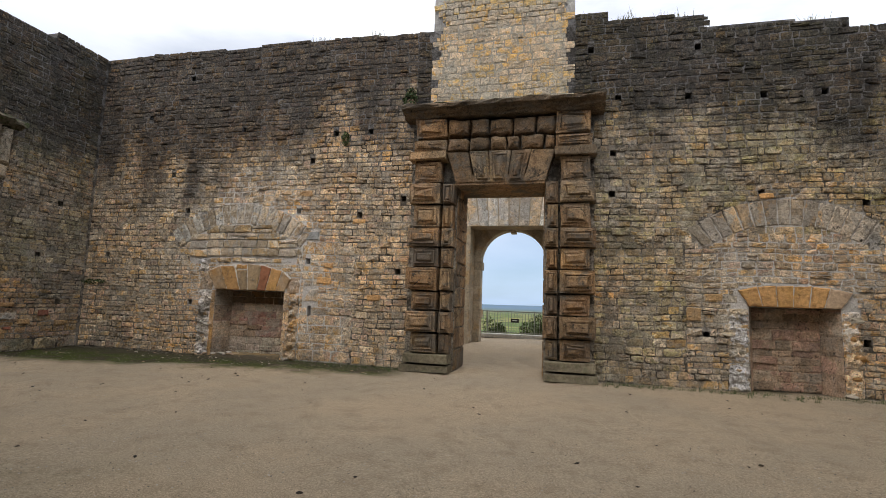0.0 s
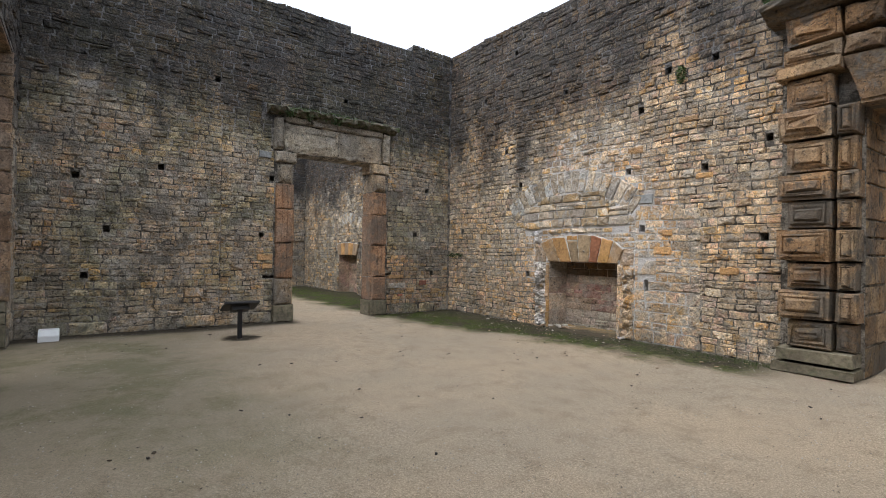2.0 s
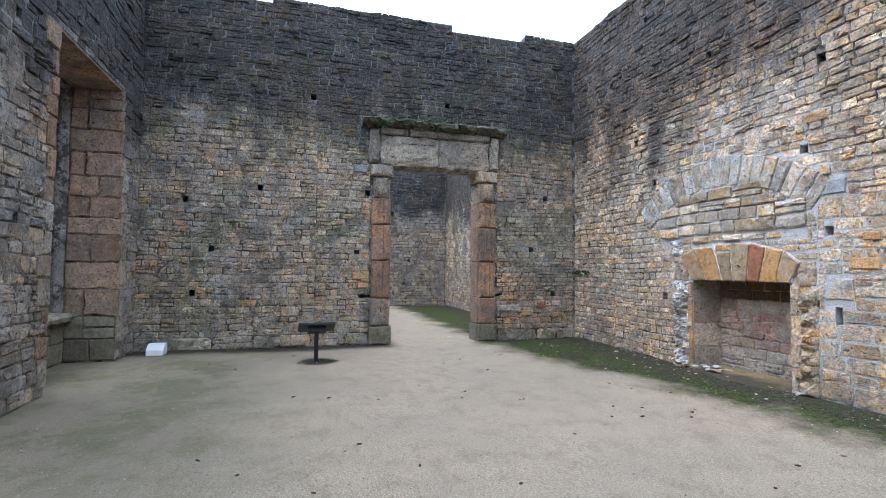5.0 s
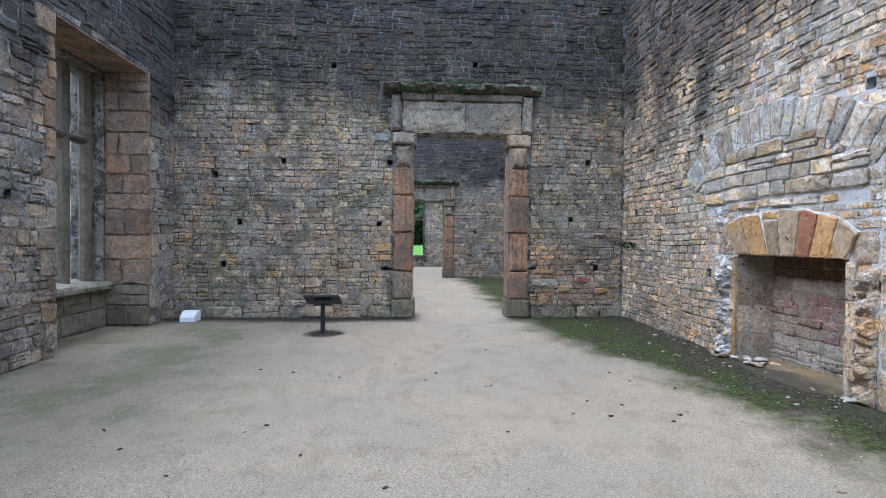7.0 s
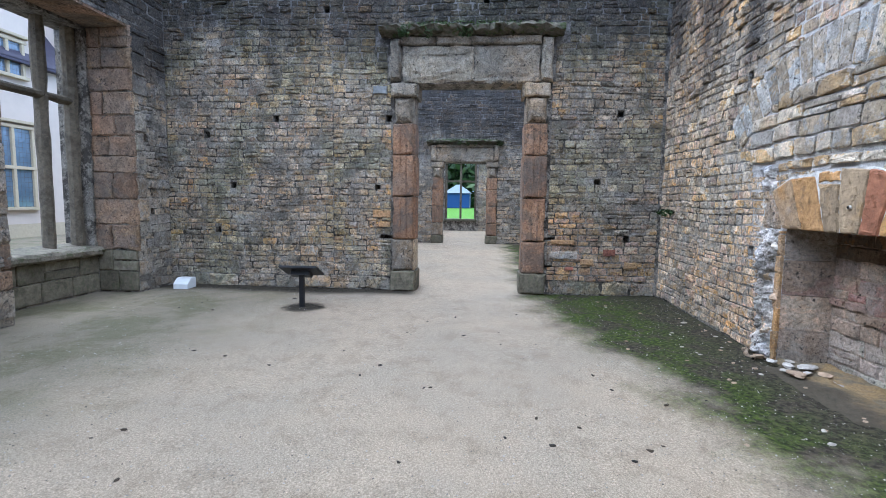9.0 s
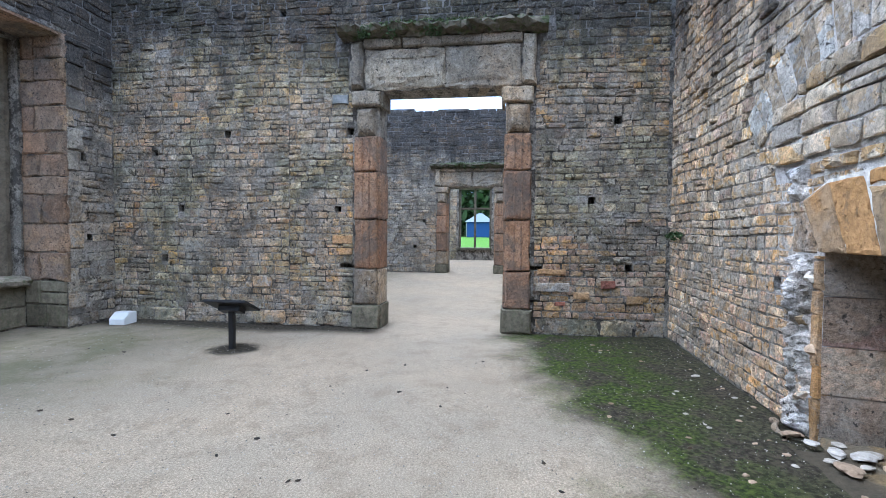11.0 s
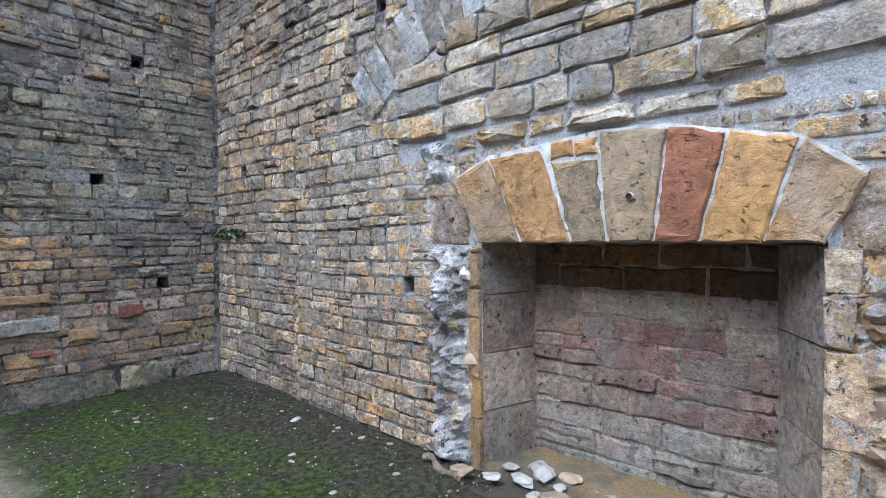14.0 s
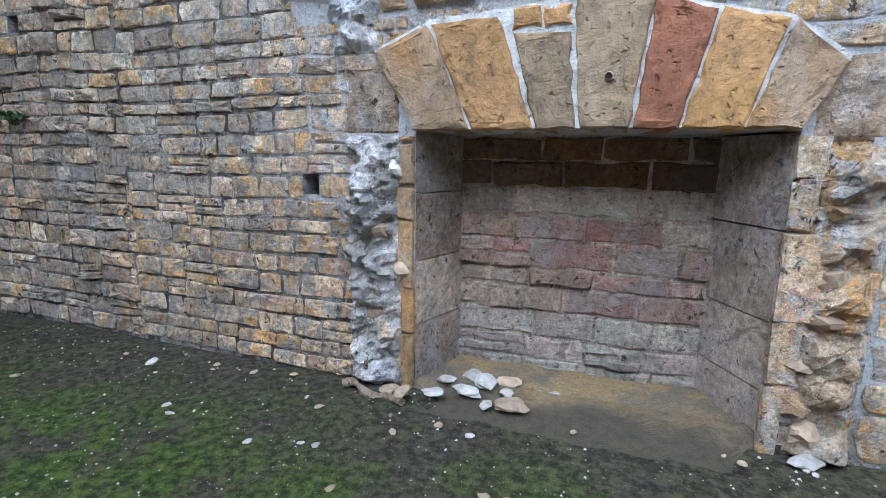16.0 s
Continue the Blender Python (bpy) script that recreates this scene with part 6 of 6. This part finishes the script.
# trodden earth heaped in the hearth
m_earth = Nodes("hearth_earth", 0.95)
earth = m_earth.mix(m_earth.span(m_earth.noise(2.6, 6, 0.7), 0.42, 0.6), (0.20, 0.165, 0.115), (0.34, 0.235, 0.115))
earth = m_earth.mix(0.8, earth, m_earth.ramp(m_earth.noise(55, 5, 0.8), [(0.3, (0.5, 0.5, 0.5)), (0.7, (1.4, 1.4, 1.4))]), "MULTIPLY")
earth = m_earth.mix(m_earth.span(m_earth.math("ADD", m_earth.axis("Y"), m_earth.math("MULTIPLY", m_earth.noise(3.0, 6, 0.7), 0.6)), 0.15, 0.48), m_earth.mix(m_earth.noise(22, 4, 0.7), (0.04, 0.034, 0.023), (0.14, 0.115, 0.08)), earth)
M_EARTH = m_earth.done(earth, m_earth.math("ADD", m_earth.noise(20, 7, 0.75), m_earth.noise(90, 3, 0.7)), 0.9, 0.03)
verts, faces = [], []
for j in range(25):
    for i in range(45):
        u, y = 3.66 + 1.82 * i / 44, -0.42 + 0.87 * j / 24
        if y > 0:
            u = 4.57 + (u - 4.57) * (1 - 0.06 * y)
        rise = max(0.0, min(1.0, (y + 0.45) / 0.85))
        bump = 0.018 * noise.noise((u * 5, y * 5, 9)) + 0.010 * noise.noise((u * 17, y * 17, 2))
        edge = min(1.0, min(i, 44 - i) / 7, j / 6) + 0.5 * noise.noise((u * 4, y * 4, 7)) * (j < 12) if y < -0.02 else 1.0
        verts.append((u, y, land(u, y) - 0.035 + (0.03 + rise * (0.035 + 0.045 * (u - 3.7) / 1.7) + bump * rise + 0.012) * edge))
faces = [(j * 45 + i, j * 45 + i + 1, (j + 1) * 45 + i + 1, (j + 1) * 45 + i) for j in range(24) for i in range(44)]
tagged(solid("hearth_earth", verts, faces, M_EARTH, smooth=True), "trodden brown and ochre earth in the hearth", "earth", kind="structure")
root_curve = bpy.data.curves.new("dead_root", "CURVE")
root_curve.dimensions, root_curve.bevel_depth, root_curve.bevel_resolution = "3D", 0.022, 3
spline = root_curve.splines.new("POLY")
spline.points.add(13)
for i, q in enumerate(spline.points):
    t = i / 13
    q.co = (3.33 + 0.42 * t, -0.15 - 0.09 * t + 0.02 * math.sin(t * 11), 0.035 + 0.012 * math.sin(t * 8), 1)
    q.radius = 0.75 + 0.5 * math.sin(t * 9 + 1) ** 2
bm = bmesh.new()
tmp = bpy.data.objects.new("dead_root", root_curve)
bm.from_mesh(tmp.to_mesh())
tmp.to_mesh_clear()
bpy.data.objects.remove(tmp)
for q in bm.verts:
    q.co += Vector((0, 0, 0.012 * noise.noise(q.co * 25)))
tagged(part("dead_root", bm, M_ROUGHDUN), "pale dead root along the wall's foot", "root")

# stones that have dropped in and before the hearth
rng_k = np.random.default_rng(121)


def loose_stone(x, y, size, material, rng, label, group, flat=0.55):
    bm = bmesh.new()
    bmesh.ops.create_icosphere(bm, subdivisions=2, radius=1.0)
    o = rng.uniform(0, 90)
    for q in bm.verts:
        k = 1 + 0.45 * noise.noise(q.co * 1.1 + Vector((o, 3, 0)))
        q.co = Vector((round(q.co.x * k * 2.4) / 2.4 * 0.5 + q.co.x * k * 0.5, q.co.y * k, q.co.z * k))
    bm.transform(Matrix.Rotation(rng.uniform(0, 6.28), 4, "Z") @ Matrix.Diagonal((size, size * rng.uniform(0.5, 0.9), size * flat * 0.6, 1)))
    low = min(q.co.z for q in bm.verts)
    bm.transform(Matrix.Translation((x, y, land(x, y) - low - 0.006 + (0.045 if 3.68 < x < 5.45 and y > -0.35 else 0.0))))
    return tagged(part("loose_stone", bm, material), label, "stone", group)


for x, y, s in ((4.02, 0.15, 0.085), (4.12, 0.05, 0.095), (4.22, 0.16, 0.07), (4.05, -0.08, 0.08), (4.18, -0.18, 0.05), (4.30, -0.16, 0.09), (3.88, -0.14, 0.06), (4.4, 0.1, 0.035),
                (4.48, 0.12, 0.04), (3.9, 0.02, 0.05), (2.04, -0.30, 0.055), (4.25, -0.02, 0.05), (3.72, -0.2, 0.07), (3.6, -0.12, 0.06), (15.7, -0.1, 0.12), (5.6, -0.1, 0.08)):
    loose_stone(x, y, s, [M_RUBBISH, M_WHITE, M_V["pale"]][rng_k.integers(0, 3)], rng_k, "pale broken stone lying on the floor", "stones dropped by the hearth", 0.4)
for _ in range(60):
    loose_stone(rng_k.uniform(0.6, 8.0), -abs(rng_k.normal(0, 0.7)) - 0.1, rng_k.uniform(0.012, 0.03), [M_RUBBISH, M_V["pale"]][rng_k.integers(0, 2)], rng_k, "small pale pebble on the mossy strip", "pebbles on the mossy strip")

# dead leaves on the gravel
leaf_meshes = []
for i in range(6):
    bm = bmesh.new()
    bmesh.ops.create_icosphere(bm, subdivisions=1, radius=1.0)
    for q in bm.verts:
        q.co = Vector((q.co.x * 1.3, q.co.y * 0.8, q.co.z * 0.4)) * (1 + 0.5 * noise.noise(q.co + Vector((i * 7.0, 0, 0))))
    me = bpy.data.meshes.new("dead_leaf")
    bm.to_mesh(me)
    bm.free()
    me.materials.append(M_DEADLEAF)
    leaf_meshes.append(me)
spots = [(5.74, -2.99), (4.87, -3.68), (5.39, -2.73), (4.85, -3.62), (5.74, -1.89)]
while len(spots) < 130:
    x, y = rng_k.uniform(1.0, 17), rng_k.uniform(-8.5, -0.8)
    if noise.noise((x * 0.5, y * 0.5, 4)) > -0.15:
        spots.append((x, y))
for x, y in spots:
    ob = new("dead_leaf", leaf_meshes[rng_k.integers(0, 6)])
    s = rng_k.uniform(0.008, 0.024)
    ob.matrix_basis = pose(x, y, land(x, y) + s * 0.25, rng_k.uniform(-10, 10), rng_k.uniform(-10, 10), rng_k.uniform(0, 360)) @ Matrix.Diagonal((s, s, s, 1))
    tagged(ob, "dark curled dead leaf on the gravel", "leaf", "dead leaves on the gravel")

# loose grit over the floor
grit = []
for _ in range(16000):
    x, y = rng_k.uniform(0.3, 16.0), rng_k.uniform(-8.8, -0.1)
    s = rng_k.uniform(0.003, 0.009)
    z = land(x, y)
    p = [(x - s, y - s * 0.6, z - 0.002), (x + s, y - s * 0.8, z - 0.002), (x + s * 0.5, y + s, z - 0.002), (x - s * 0.7, y + s * 0.8, z - 0.002), (x + s * 0.1, y, z + s * 0.9)]
    grit.append((p, [(0, 1, 4), (1, 2, 4), (2, 3, 4), (3, 0, 4)]))
tagged(joined("grit", grit, M_GRIT, None), "scattered pale grit on the gravel floor", "gravel", kind="stuff")
# low moss and grass on the strip under the north wall
weeds("moss_strip", [(x, y, land(x, y) - 0.01) for x, y in ((rng_t.uniform(0.8, 8.0), -0.35 - abs(rng_t.normal(0, 0.55))) for _ in range(900)) if y > -1.9], 0.035, M_BUSHLEAF, "short grass and moss under the wall", blades=5)
weeds("moss_strip", [(x, -0.25 - abs(rng_t.normal(0, 0.15)), 0.0) for x in np.linspace(5.8, 8.2, 60)] + [(x, -0.25 - abs(rng_t.normal(0, 0.15)), 0.0) for x in np.linspace(11.9, 17.5, 120)], 0.09, M_BUSHLEAF, "grass growing along the wall foot", blades=16)

# ---- stones near the hearth and the west door, one by one ----
set_pieces(NORTH, hearth_cells, M_RUBBLE_FIRE, wall_north, rng_n, gap=0.016, proud=(0.004, 0.019))
set_pieces(Plane((0, -0.026, 0), (1, 0, 0), (0, -1, 0)), lime_cells, M_RUBBLE_LIME, wall_north, rng_n, gap=0.018, proud=(0.012, 0.03))
set_pieces(NORTH, packing_cells, M_RUBBLE_LIME, wall_north, rng_n, gap=0.02, proud=(0.02, 0.04))
warm = [c for c in west_near if c[0] < 2.05 and c[1] + 0.25 * math.sin(c[0] * 3.0) < 1.25]
set_pieces(WEST, warm, M_RUBBLE_WARM, wall_west, rng_w, proud=(0.004, 0.022))
set_pieces(WEST, [c for c in west_near if c not in warm], M_RUBBLE_W, wall_west, rng_w, proud=(0.004, 0.026))
